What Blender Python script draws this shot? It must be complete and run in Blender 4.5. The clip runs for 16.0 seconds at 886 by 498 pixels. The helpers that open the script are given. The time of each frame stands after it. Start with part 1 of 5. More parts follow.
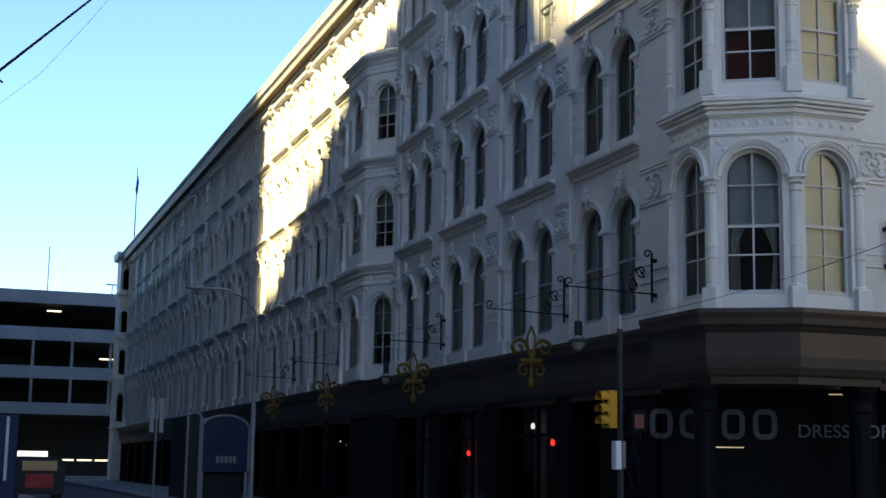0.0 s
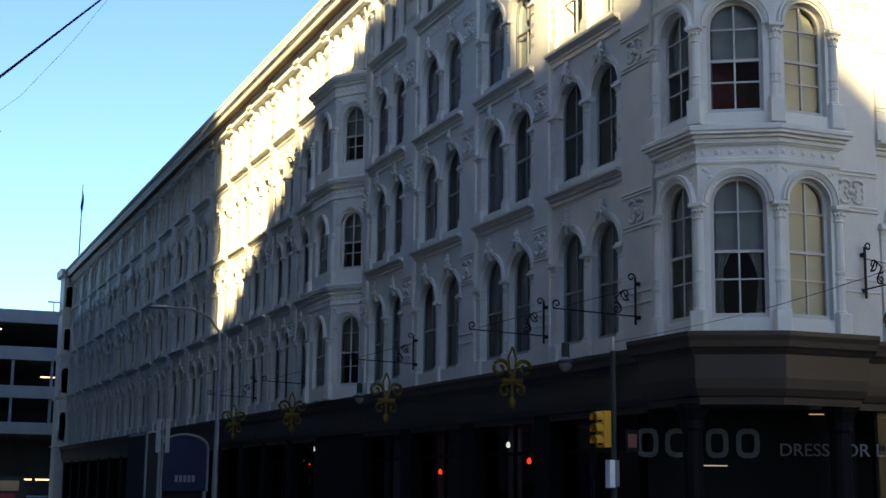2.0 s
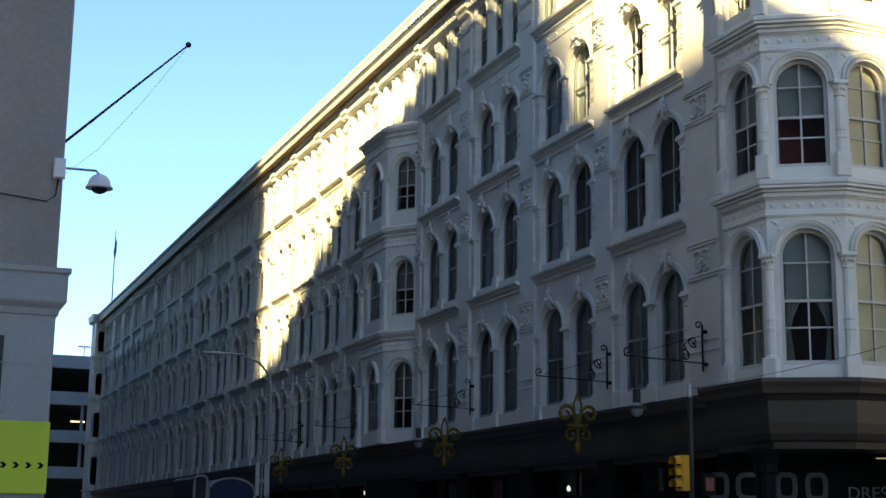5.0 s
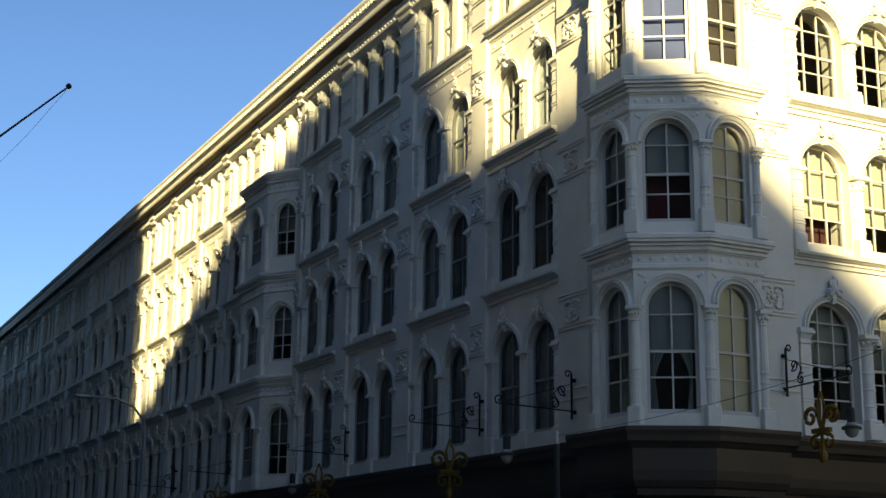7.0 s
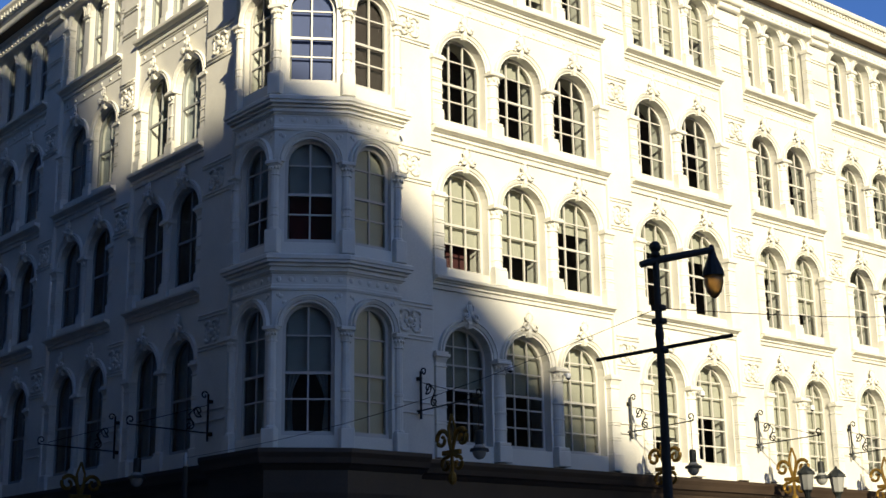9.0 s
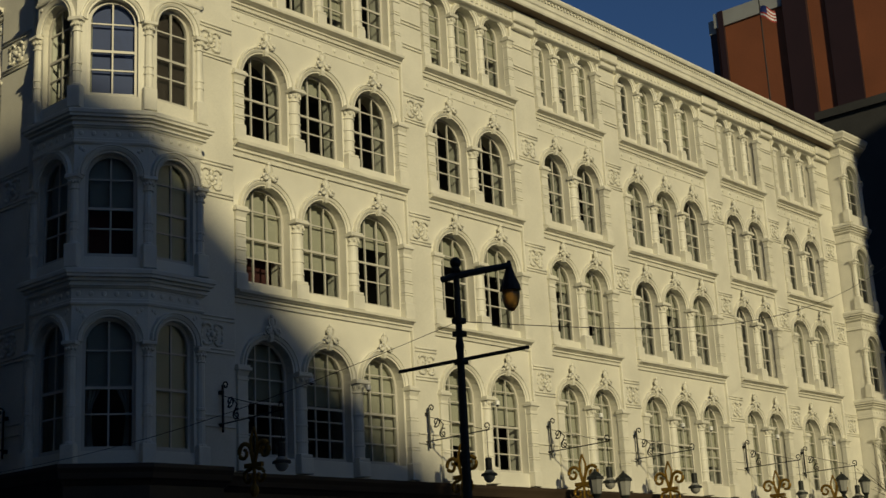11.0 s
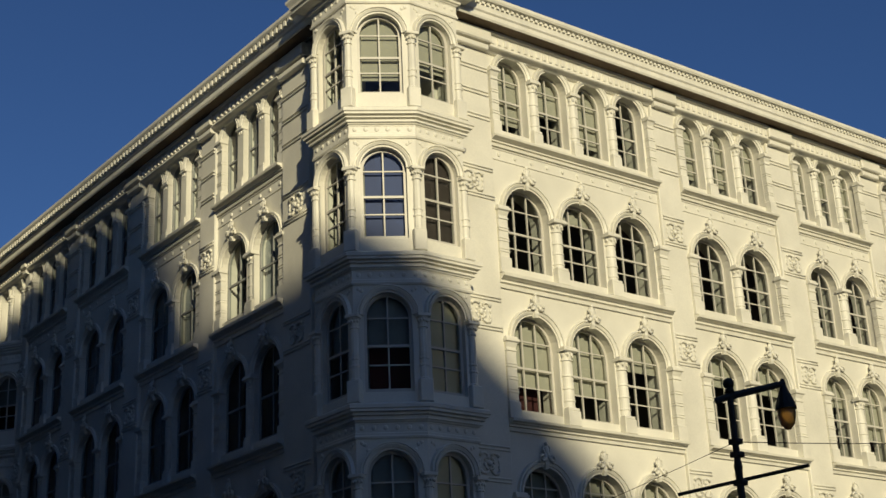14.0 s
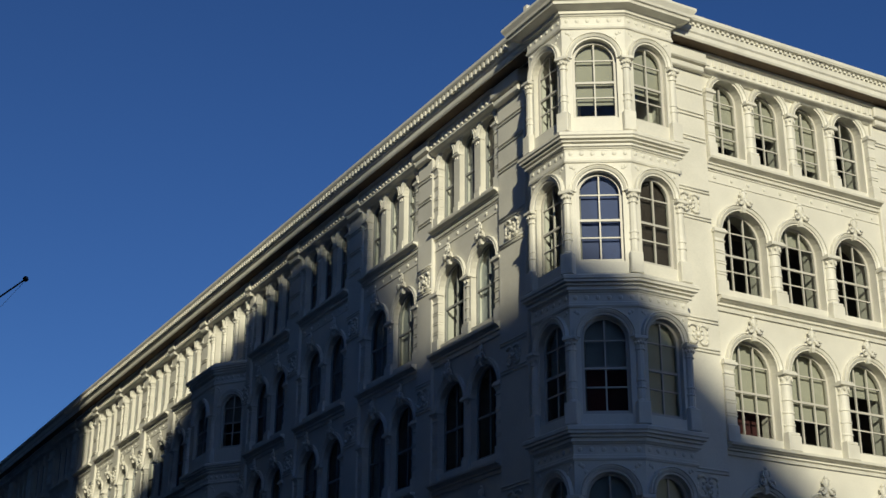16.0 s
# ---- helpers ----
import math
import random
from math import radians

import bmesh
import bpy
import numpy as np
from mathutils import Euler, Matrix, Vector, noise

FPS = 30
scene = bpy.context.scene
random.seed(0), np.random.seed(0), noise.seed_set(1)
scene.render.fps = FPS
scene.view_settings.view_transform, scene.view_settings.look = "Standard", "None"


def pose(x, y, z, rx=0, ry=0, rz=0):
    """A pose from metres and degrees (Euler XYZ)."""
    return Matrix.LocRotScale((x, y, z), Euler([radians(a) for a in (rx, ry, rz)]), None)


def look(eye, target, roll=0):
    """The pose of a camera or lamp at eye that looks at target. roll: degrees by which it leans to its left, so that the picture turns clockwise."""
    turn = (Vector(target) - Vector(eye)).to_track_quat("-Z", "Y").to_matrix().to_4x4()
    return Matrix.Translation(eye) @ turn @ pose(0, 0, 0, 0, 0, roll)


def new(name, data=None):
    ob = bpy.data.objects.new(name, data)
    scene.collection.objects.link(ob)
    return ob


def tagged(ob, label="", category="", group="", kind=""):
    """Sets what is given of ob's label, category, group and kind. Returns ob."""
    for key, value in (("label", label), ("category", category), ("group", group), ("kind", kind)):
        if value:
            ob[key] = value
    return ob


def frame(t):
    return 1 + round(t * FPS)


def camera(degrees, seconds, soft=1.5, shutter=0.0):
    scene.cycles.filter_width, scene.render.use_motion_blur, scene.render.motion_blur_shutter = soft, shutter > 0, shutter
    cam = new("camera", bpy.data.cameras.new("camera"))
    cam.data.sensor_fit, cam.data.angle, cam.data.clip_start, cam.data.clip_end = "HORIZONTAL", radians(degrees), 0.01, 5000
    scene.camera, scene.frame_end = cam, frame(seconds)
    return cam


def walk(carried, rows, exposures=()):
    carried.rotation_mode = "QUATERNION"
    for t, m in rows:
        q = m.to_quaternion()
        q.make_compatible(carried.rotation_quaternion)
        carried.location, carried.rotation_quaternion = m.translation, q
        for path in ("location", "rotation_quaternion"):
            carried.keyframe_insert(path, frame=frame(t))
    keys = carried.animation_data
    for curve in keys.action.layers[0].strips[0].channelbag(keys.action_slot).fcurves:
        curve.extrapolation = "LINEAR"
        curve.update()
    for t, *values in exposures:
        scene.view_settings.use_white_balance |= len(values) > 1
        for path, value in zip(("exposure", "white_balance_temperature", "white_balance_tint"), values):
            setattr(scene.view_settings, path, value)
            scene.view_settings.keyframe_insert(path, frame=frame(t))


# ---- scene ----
cam = camera(35.33, 16.0, soft=1.5)
PATH = [
    (0, (-17.159, -27.715, 1.334), (-16.507, -25.85, 1.645), 0.9),
    (0.5, (-17.553, -27.797, 1.348), (-16.898, -25.937, 1.683), 0.8),
    (1, (-17.996, -27.871, 1.353), (-17.327, -26.018, 1.703), 1.0),
    (1.5, (-18.439, -27.909, 1.35), (-17.744, -26.066, 1.698), 0.8),
    (2, (-18.845, -27.902, 1.337), (-18.103, -26.075, 1.674), 0.7),
    (2.5, (-19.217, -27.884, 1.329), (-18.43, -26.075, 1.659), 0.5),
    (3, (-19.577, -27.881, 1.33), (-18.777, -26.078, 1.663), 0.4),
    (3.5, (-19.944, -27.94, 1.336), (-19.166, -26.13, 1.679), 0.3),
    (4, (-20.314, -28.079, 1.338), (-19.564, -26.26, 1.699), 0.0),
    (4.2, (-20.441, -28.161, 1.331), (-19.7, -26.341, 1.701), 0.2),
    (6.3, (-21.273, -29.03, 1.149), (-20.545, -27.22, 1.588), 1.1),
    (6.5, (-21.27, -29.086, 1.139), (-20.501, -27.294, 1.586), 1.1),
    (7, (-20.978, -29.141, 1.136), (-20.111, -27.401, 1.602), 0.7),
    (7.5, (-20.594, -29.221, 1.127), (-19.632, -27.534, 1.606), 0.5),
    (8, (-20.275, -29.351, 1.106), (-19.22, -27.723, 1.593), 0.2),
    (8.5, (-20.05, -29.384, 1.105), (-18.9, -27.824, 1.599), -0.3),
    (9, (-19.953, -29.298, 1.127), (-18.704, -27.818, 1.626), -0.8),
    (9.5, (-19.961, -29.273, 1.139), (-18.62, -27.876, 1.64), -1.4),
    (10, (-20.082, -29.361, 1.118), (-18.664, -28.043, 1.619), -2.1),
    (10.2, (-20.168, -29.419, 1.108), (-18.72, -28.132, 1.605), -2.3),
    (12.3, (-21.24, -30.069, 0.858), (-19.798, -28.783, 1.374), -3.9),
    (12.5, (-21.307, -30.109, 0.855), (-19.903, -28.788, 1.386), -3.7),
    (13, (-21.369, -30.181, 0.861), (-20.062, -28.783, 1.444), -3.7),
    (13.5, (-21.353, -30.183, 0.86), (-20.127, -28.737, 1.498), -3.4),
    (14, (-21.302, -30.177, 0.839), (-20.148, -28.699, 1.534), -2.7),
    (14.5, (-21.286, -30.21, 0.803), (-20.202, -28.7, 1.541), -1.9),
    (15, (-21.364, -30.294, 0.751), (-20.345, -28.747, 1.504), -1.1),
    (15.5, (-21.591, -30.349, 0.721), (-20.63, -28.76, 1.465), -0.3),
    (16, (-21.904, -30.41, 0.69), (-21.0, -28.782, 1.42), 0.3),
]

EXPOSURE = [(0.0, 2.42, 7750, 4), (1.5, 2.3, 7750, 4), (2.5, 2.27, 7800, 4), (4.0, 2.7, 8100, 6), (6.5, 1.66, 8400, -7), (7.5, 1.36, 7200, 6), (8.3, 1.32, 6500, 10), (9.0, 0.72, 5950, 9), (9.5, 0.1, 6050, 2), (10.0, -0.35, 6800, -3),
            (12.5, -1.07, 6750, 1), (13.5, -0.45, 6500, 2), (14.5, -0.26, 6050, 4), (15.2, -0.24, 5900, 4), (16.0, -0.26, 5600, 5)]
walk(cam, [(t, look(eye, target, roll)) for t, eye, target, roll in PATH], EXPOSURE)

# ---- light ----
SUN_TO = Vector((-0.382, -0.877, 0.291))
world = bpy.data.worlds.new("sky")
scene.world = world
world.use_nodes = True
nt = world.node_tree
sky = nt.nodes.new("ShaderNodeTexSky")
sky.sky_type = "NISHITA"
sky.sun_disc = False
sky.sun_elevation = radians(16.9)
sky.sun_rotation = radians(203.5)
sky.air_density, sky.dust_density, sky.ozone_density = 1.0, 0.3, 3.0
tint = nt.nodes.new("ShaderNodeMix")
tint.data_type, tint.blend_type = "RGBA", "MULTIPLY"
tint.inputs[0].default_value = 1.0
tint.inputs[7].default_value = (0.80, 0.98, 1.45, 1)
nt.links.new(sky.outputs[0], tint.inputs[6])
nt.links.new(tint.outputs[2], nt.nodes["Background"].inputs[0])
nt.nodes["Background"].inputs[1].default_value = 0.05
sun = new("sun", bpy.data.lights.new("sun", "SUN"))
sun.data.energy, sun.data.angle, sun.data.color = 5.0, radians(1.1), (1.0, 0.83, 0.54)
sun.matrix_world = look(SUN_TO * 100, (0, 0, 0))


# ---- materials ----
def mat(name, base, rough=0.6, metal=0.0, var=0.15, scale=3.0, fine=40.0, bump=0.1, dark=None, emit=0.0):
    """A surface with coarse stains, fine grain and relief, in metres."""
    m = bpy.data.materials.new(name)
    m.use_nodes = True
    n, li = m.node_tree.nodes, m.node_tree.links
    b = n["Principled BSDF"]
    b.inputs["Roughness"].default_value, b.inputs["Metallic"].default_value = rough, metal
    tc = n.new("ShaderNodeTexCoord")
    geo = n.new("ShaderNodeNewGeometry")
    big, small = n.new("ShaderNodeTexNoise"), n.new("ShaderNodeTexNoise")
    big.inputs["Scale"].default_value, big.inputs["Detail"].default_value = scale * 0.35, 6
    small.inputs["Scale"].default_value, small.inputs["Detail"].default_value = fine, 4
    for t in (big, small):
        li.new(geo.outputs["Position"], t.inputs["Vector"])
    mixn = n.new("ShaderNodeMix")
    mixn.data_type = "FLOAT"
    mixn.inputs[0].default_value = 0.35
    li.new(big.outputs["Fac"], mixn.inputs[2])
    li.new(small.outputs["Fac"], mixn.inputs[3])
    ramp = n.new("ShaderNodeValToRGB")
    low = dark if dark else tuple(c * (1 - 2 * var) for c in base)
    high = tuple(min(1.0, c * (1 + var * 0.5)) for c in base)
    ramp.color_ramp.elements[0].position, ramp.color_ramp.elements[1].position = 0.28, 0.62
    ramp.color_ramp.elements[0].color, ramp.color_ramp.elements[1].color = (*low, 1), (*high, 1)
    li.new(mixn.outputs[0], ramp.inputs[0])
    li.new(ramp.outputs[0], b.inputs["Base Color"])
    if bump:
        bp = n.new("ShaderNodeBump")
        bp.inputs["Strength"].default_value, bp.inputs["Distance"].default_value = bump, 0.02
        li.new(small.outputs["Fac"], bp.inputs["Height"])
        li.new(bp.outputs[0], b.inputs["Normal"])
    if emit:
        b.inputs["Emission Color"].default_value, b.inputs["Emission Strength"].default_value = (*base, 1), emit
    return m


def glass(name, tint=(0.02, 0.025, 0.03)):
    """Clear window glass: see-through with Fresnel gloss, slightly uneven."""
    m = bpy.data.materials.new(name)
    m.use_nodes = True
    n, li = m.node_tree.nodes, m.node_tree.links
    n.remove(n["Principled BSDF"])
    geo = n.new("ShaderNodeNewGeometry")
    no = n.new("ShaderNodeTexNoise")
    no.inputs["Scale"].default_value = 1.3
    li.new(geo.outputs["Position"], no.inputs["Vector"])
    bp = n.new("ShaderNodeBump")
    bp.inputs["Strength"].default_value, bp.inputs["Distance"].default_value = 0.12, 0.05
    li.new(no.outputs["Fac"], bp.inputs["Height"])
    fr, tr, gl, mx = (n.new("ShaderNode" + k) for k in ("Fresnel", "BsdfTransparent", "BsdfGlossy", "MixShader"))
    fr.inputs["IOR"].default_value = 1.5
    tr.inputs["Color"].default_value = (0.72, 0.78, 0.78, 1)
    gl.inputs["Roughness"].default_value = 0.02
    li.new(bp.outputs[0], gl.inputs["Normal"])
    li.new(fr.outputs[0], mx.inputs[0])
    li.new(tr.outputs[0], mx.inputs[1])
    li.new(gl.outputs[0], mx.inputs[2])
    li.new(mx.outputs[0], n["Material Output"].inputs[0])
    return m


CREAM = mat("cream_paint", (0.72, 0.70, 0.62), 0.55, var=0.10, scale=1.6, fine=28, bump=0.12)
TRIM = mat("cream_trim_paint", (0.74, 0.72, 0.64), 0.5, var=0.09, scale=5, fine=45, bump=0.15)
SASH = mat("white_sash_paint", (0.54, 0.52, 0.47), 0.45, var=0.08, scale=4, fine=30, bump=0.05)
GLASS = glass("window_glass")
BLIND = mat("roller_blind_cloth", (0.42, 0.40, 0.33), 0.9, var=0.06, scale=2, fine=60, bump=0.05)
# Sash colour darkened for the shaded west front.
SASH_SHADED = mat("shaded_sash_paint", (0.30, 0.31, 0.30), 0.5, var=0.1, scale=4, fine=30, bump=0.05)
# Blue sheet behind the corner glass, coloured as the sky's reflection in it.
SKY_SHEET = mat("sky_reflection_sheet", (0.085, 0.105, 0.23), 0.8, var=0.1, scale=1, fine=40, bump=0.05)
SOFFIT = mat("dark_brown_soffit", (0.18, 0.13, 0.085), 0.8, var=0.2, scale=3, fine=20, bump=0.1)
# Curtain in one window; one storey up it imitates a bright reflection.
CREAM_BLIND = mat("cream_curtain_and_reflection", (0.60, 0.58, 0.45), 0.9, var=0.1, scale=5, fine=50, bump=0.1)
BLUE_GREY = mat("blue_grey_stucco", (0.11, 0.13, 0.14), 0.85, var=0.12, scale=0.6, fine=10, bump=0.1)
# Near-black to keep window reflections dark; also glazes the house's shop windows.
DARK_GLAZED = mat("dark_glazed_front", (0.012, 0.012, 0.013), 0.5, var=0.2, scale=0.6, fine=6, bump=0.05)
CURTAIN = mat("net_curtain_cloth", (0.50, 0.52, 0.52), 0.9, var=0.1, scale=6, fine=50, bump=0.1)
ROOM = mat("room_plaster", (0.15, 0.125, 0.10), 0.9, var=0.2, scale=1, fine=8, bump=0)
RED_ROOM = mat("dark_red_room_wall", (0.17, 0.02, 0.02), 0.9, var=0.2, scale=1, fine=8, bump=0)
DARK_RED = mat("dark_red_cloth", (0.06, 0.014, 0.014), 0.9, var=0.2, scale=3, fine=20, bump=0)
# Dark sheet added behind one window, its colour standing for the dim room.
DARK_SHEET = mat("dark_interior_sheet", (0.035, 0.025, 0.02), 0.9, var=0.25, scale=3, fine=20, bump=0.1)
BROWN = mat("brown_fascia_paint", (0.042, 0.028, 0.018), 0.5, var=0.2, scale=2, fine=20, bump=0.1)
# Dark shopfront colour, taken to near-black for the deep recess's shade.
SHOP = mat("dark_shopfront_and_recess", (0.004, 0.0045, 0.005), 0.7, metal=0.0, var=0.25, scale=2, fine=20, bump=0.05)
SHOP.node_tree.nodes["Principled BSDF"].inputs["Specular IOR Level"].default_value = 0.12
IRON = mat("black_wrought_iron", (0.012, 0.013, 0.014), 0.45, metal=0.5, var=0.2, scale=8, fine=60, bump=0.2)
GREEN_IRON = mat("dark_green_post_paint", (0.010, 0.013, 0.012), 0.6, metal=0.0, var=0.2, scale=8, fine=60, bump=0.1)
GOLD = mat("gilded_metal", (0.22, 0.13, 0.02), 0.55, metal=0.6, var=0.2, scale=6, fine=40, bump=0.2)
BRICK = mat("orange_brown_brick", (0.24, 0.075, 0.03), 0.85, var=0.12, scale=0.5, fine=6, bump=0.2)
BRICK_DARK = mat("dark_glass_strip", (0.03, 0.014, 0.014), 0.5, var=0.1, scale=1, fine=6, bump=0.05)
CONCRETE = mat("pale_concrete", (0.34, 0.35, 0.35), 0.85, var=0.12, scale=0.8, fine=14, bump=0.2)
# Inner shade of the garage put into the colour; the slate block shares it.
DARKROOM = mat("garage_shade_and_slate", (0.05, 0.05, 0.05), 0.9, var=0.2, scale=1, fine=10, bump=0)
GREYSTONE = mat("grey_stucco", (0.33, 0.31, 0.29), 0.85, var=0.15, scale=0.7, fine=12, bump=0.25)
ASPHALT = mat("asphalt", (0.05, 0.05, 0.052), 0.9, var=0.25, scale=1.2, fine=60, bump=0.4)
PAVING = mat("concrete_paving", (0.26, 0.25, 0.24), 0.85, var=0.15, scale=1.2, fine=40, bump=0.3)
STEEL = mat("galvanised_steel", (0.36, 0.37, 0.38), 0.45, metal=0.5, var=0.12, scale=3, fine=40, bump=0.05)
BLUE = mat("blue_enamel_panel", (0.0025, 0.017, 0.075), 0.6, var=0.12, scale=2, fine=20, bump=0.05)
NAVY = mat("dark_navy_panel", (0.004, 0.006, 0.009), 0.6, var=0.12, scale=2, fine=20, bump=0.05)
YELLOW = mat("signal_yellow_paint", (0.55, 0.27, 0.015), 0.45, var=0.12, scale=5, fine=40, bump=0.05)
LIME = mat("fluorescent_lime_sheet", (0.5, 0.62, 0.02), 0.5, var=0.05, scale=3, fine=30, bump=0)
WHITE = mat("white_enamel", (0.72, 0.73, 0.74), 0.4, var=0.06, scale=3, fine=30, bump=0.05)
LETTER = mat("grey_sign_letters", (0.13, 0.135, 0.14), 0.5, var=0.08, scale=4, fine=30, bump=0)
DARKDOME = mat("smoked_dome", (0.01, 0.01, 0.012), 0.1, var=0.05, scale=3, fine=20, bump=0)
BARK = mat("grey_bark", (0.10, 0.08, 0.065), 0.9, var=0.25, scale=4, fine=30, bump=0.5)
RED_LAMP = mat("lit_red_lens", (1.0, 0.03, 0.02), 0.4, var=0, bump=0, emit=0.6)
WARM_LAMP = mat("lit_lamp_tube", (1.0, 0.86, 0.62), 0.4, var=0, bump=0, emit=0.5)
DIM_LAMP = mat("dim_lamp_tube", (1.0, 0.80, 0.55), 0.4, var=0, bump=0, emit=0.09)
LIT_PANEL = mat("glowing_daylight_white", (0.9, 0.95, 1.0), 0.4, var=0, bump=0, emit=0.25)
COLD_LAMP = mat("lit_white_lamp", (0.9, 0.95, 1.0), 0.4, var=0, bump=0, emit=0.25)
PANEL = mat("pale_grey_panel_board", (0.30, 0.34, 0.36), 0.7, var=0.15, scale=1, fine=12, bump=0.05)
DULL_STEEL = mat("dull_grey_steel", (0.15, 0.155, 0.16), 0.55, metal=0.3, var=0.15, scale=4, fine=40, bump=0.05)
OPAL = mat("opal_lamp_glass", (0.28, 0.28, 0.26), 0.25, var=0.05, scale=6, fine=30, bump=0)
AMBER = mat("amber_lamp_glass", (0.45, 0.25, 0.07), 0.35, var=0.1, scale=6, fine=30, bump=0)
AMBER.node_tree.nodes["Principled BSDF"].inputs["Transmission Weight"].default_value = 0.75
FLAG_RED = mat("flag_red_cloth", (0.4, 0.05, 0.05), 0.9, var=0.1, scale=6, fine=30, bump=0.1)
FLAG_BLUE = mat("flag_blue_cloth", (0.03, 0.05, 0.22), 0.9, var=0.1, scale=6, fine=30, bump=0.1)


# ---- mesh tools ----
class Form:
    """Collects vertices and faces of one mesh."""

    def __init__(self):
        self.v, self.f = [], []

    def add(self, verts, faces):
        k = len(self.v)
        self.v += [tuple(p) for p in verts]
        self.f += [tuple(i + k for i in f) for f in faces]
        return self

    def box(self, x0, x1, y0, y1, z0, z1):
        vs = [(x, y, z) for z in (z0, z1) for y in (y0, y1) for x in (x0, x1)]
        return self.add(vs, [(0, 2, 3, 1), (4, 5, 7, 6), (0, 1, 5, 4), (2, 6, 7, 3), (0, 4, 6, 2), (1, 3, 7, 5)])

    def blk(self, x0, x1, y0, y1, z0, z1, b=0.02):
        """A box whose front edges (towards -y) and top are bevelled."""
        vs = [(x0, y1, z0), (x1, y1, z0), (x1, y1, z1), (x0, y1, z1), (x0, y0 + b, z0), (x1, y0 + b, z0), (x1, y0 + b, z1), (x0, y0 + b, z1),
              (x0 + b, y0, z0 + b), (x1 - b, y0, z0 + b), (x1 - b, y0, z1 - b), (x0 + b, y0, z1 - b)]
        return self.add(vs, [(0, 3, 2, 1), (0, 1, 5, 4), (1, 2, 6, 5), (2, 3, 7, 6), (3, 0, 4, 7), (4, 5, 9, 8), (5, 6, 10, 9), (6, 7, 11, 10), (7, 4, 8, 11), (8, 9, 10, 11)])

    def lathe(self, prof, n=10, at=(0, 0, 0), half=False):
        """Turns a profile of (radius, z) about the z axis; half: the half towards -y."""
        vs, fs = [], []
        m = n + 1 if half else n
        for r, z in prof:
            for i in range(m):
                a = math.pi * (1 + i / n) if half else 2 * math.pi * i / n
                vs.append((at[0] + r * math.cos(a), at[1] + r * math.sin(a), at[2] + z))
        for j in range(len(prof) - 1):
            for i in range(n):
                k = (i + 1) if half else (i + 1) % n
                fs.append((j * m + i, j * m + k, (j + 1) * m + k, (j + 1) * m + i))
        if not half:
            fs.append(tuple(reversed(range(n))))
            fs.append(tuple((len(prof) - 1) * m + i for i in range(n)))
        return self.add(vs, fs)

    def tube(self, pts, r, n=6):
        """A round bar along points."""
        pts = [Vector(p) for p in pts]
        vs, fs = [], []
        for i, p in enumerate(pts):
            d = (pts[min(i + 1, len(pts) - 1)] - pts[max(i - 1, 0)]).normalized()
            a = d.cross(Vector((0, 0, 1)) if abs(d.z) < 0.9 else Vector((1, 0, 0))).normalized()
            b = d.cross(a)
            rr = r[i] if isinstance(r, (list, tuple)) else r
            for k in range(n):
                t = 2 * math.pi * k / n
                vs.append(p + (a * math.cos(t) + b * math.sin(t)) * rr)
        for i in range(len(pts) - 1):
            for k in range(n):
                k2 = (k + 1) % n
                fs.append((i * n + k, i * n + k2, (i + 1) * n + k2, (i + 1) * n + k))
        fs.append(tuple(reversed(range(n))))
        fs.append(tuple((len(pts) - 1) * n + k for k in range(n)))
        return self.add(vs, fs)

    def ball(self, c, r, n=7, m=5, sx=1, sy=1, sz=1):
        vs, fs = [], []
        for j in range(m + 1):
            t = math.pi * j / m
            for i in range(n):
                a = 2 * math.pi * i / n
                vs.append((c[0] + sx * r * math.sin(t) * math.cos(a), c[1] + sy * r * math.sin(t) * math.sin(a), c[2] + sz * r * math.cos(t)))
        for j in range(m):
            for i in range(n):
                k = (i + 1) % n
                fs.append((j * n + i, (j + 1) * n + i, (j + 1) * n + k, j * n + k))
        return self.add(vs, fs)

    def sweep(self, prof, path, closed=False):
        """Carries a profile of (out, z) along a path of plan points, mitred; out is to the right-hand side of travel."""
        m, k = len(path), len(prof)
        vs, fs = [], []
        P = [Vector(p) for p in path]
        for i, p in enumerate(P):
            d0 = (P[i] - P[i - 1]).normalized() if i else (P[1] - P[0]).normalized()
            d1 = (P[i + 1] - P[i]).normalized() if i < m - 1 else d0
            n0, n1 = Vector((d0.y, -d0.x)), Vector((d1.y, -d1.x))
            q = (n0 + n1).normalized()
            q = q / max(0.3, q.dot(n0))
            for o, z in prof:
                vs.append((p.x + q.x * o, p.y + q.y * o, z))
        for i in range(m - 1):
            for j in range(k):
                j2 = (j + 1) % k
                fs.append((i * k + j, (i + 1) * k + j, (i + 1) * k + j2, i * k + j2))
        fs.append(tuple(range(k)))
        fs.append(tuple(reversed([(m - 1) * k + j for j in range(k)])))
        return self.add(vs, fs)

    def turned(self, m, other):
        """Adds another form moved by a matrix."""
        return self.add([m @ Vector(p) for p in other.v], other.f)

    def mesh(self, name, material, smooth=False):
        me = bpy.data.meshes.new(name)
        me.from_pydata(self.v, [], self.f)
        for mm in (material if isinstance(material, (list, tuple)) else [material]):
            me.materials.append(mm)
        if smooth:
            me.polygons.foreach_set("use_smooth", [True] * len(me.polygons))
        me.update()
        return me


def fix(me):
    bm = bmesh.new()
    bm.from_mesh(me)
    bmesh.ops.recalc_face_normals(bm, faces=bm.faces)
    bm.to_mesh(me)
    bm.free()
    return me


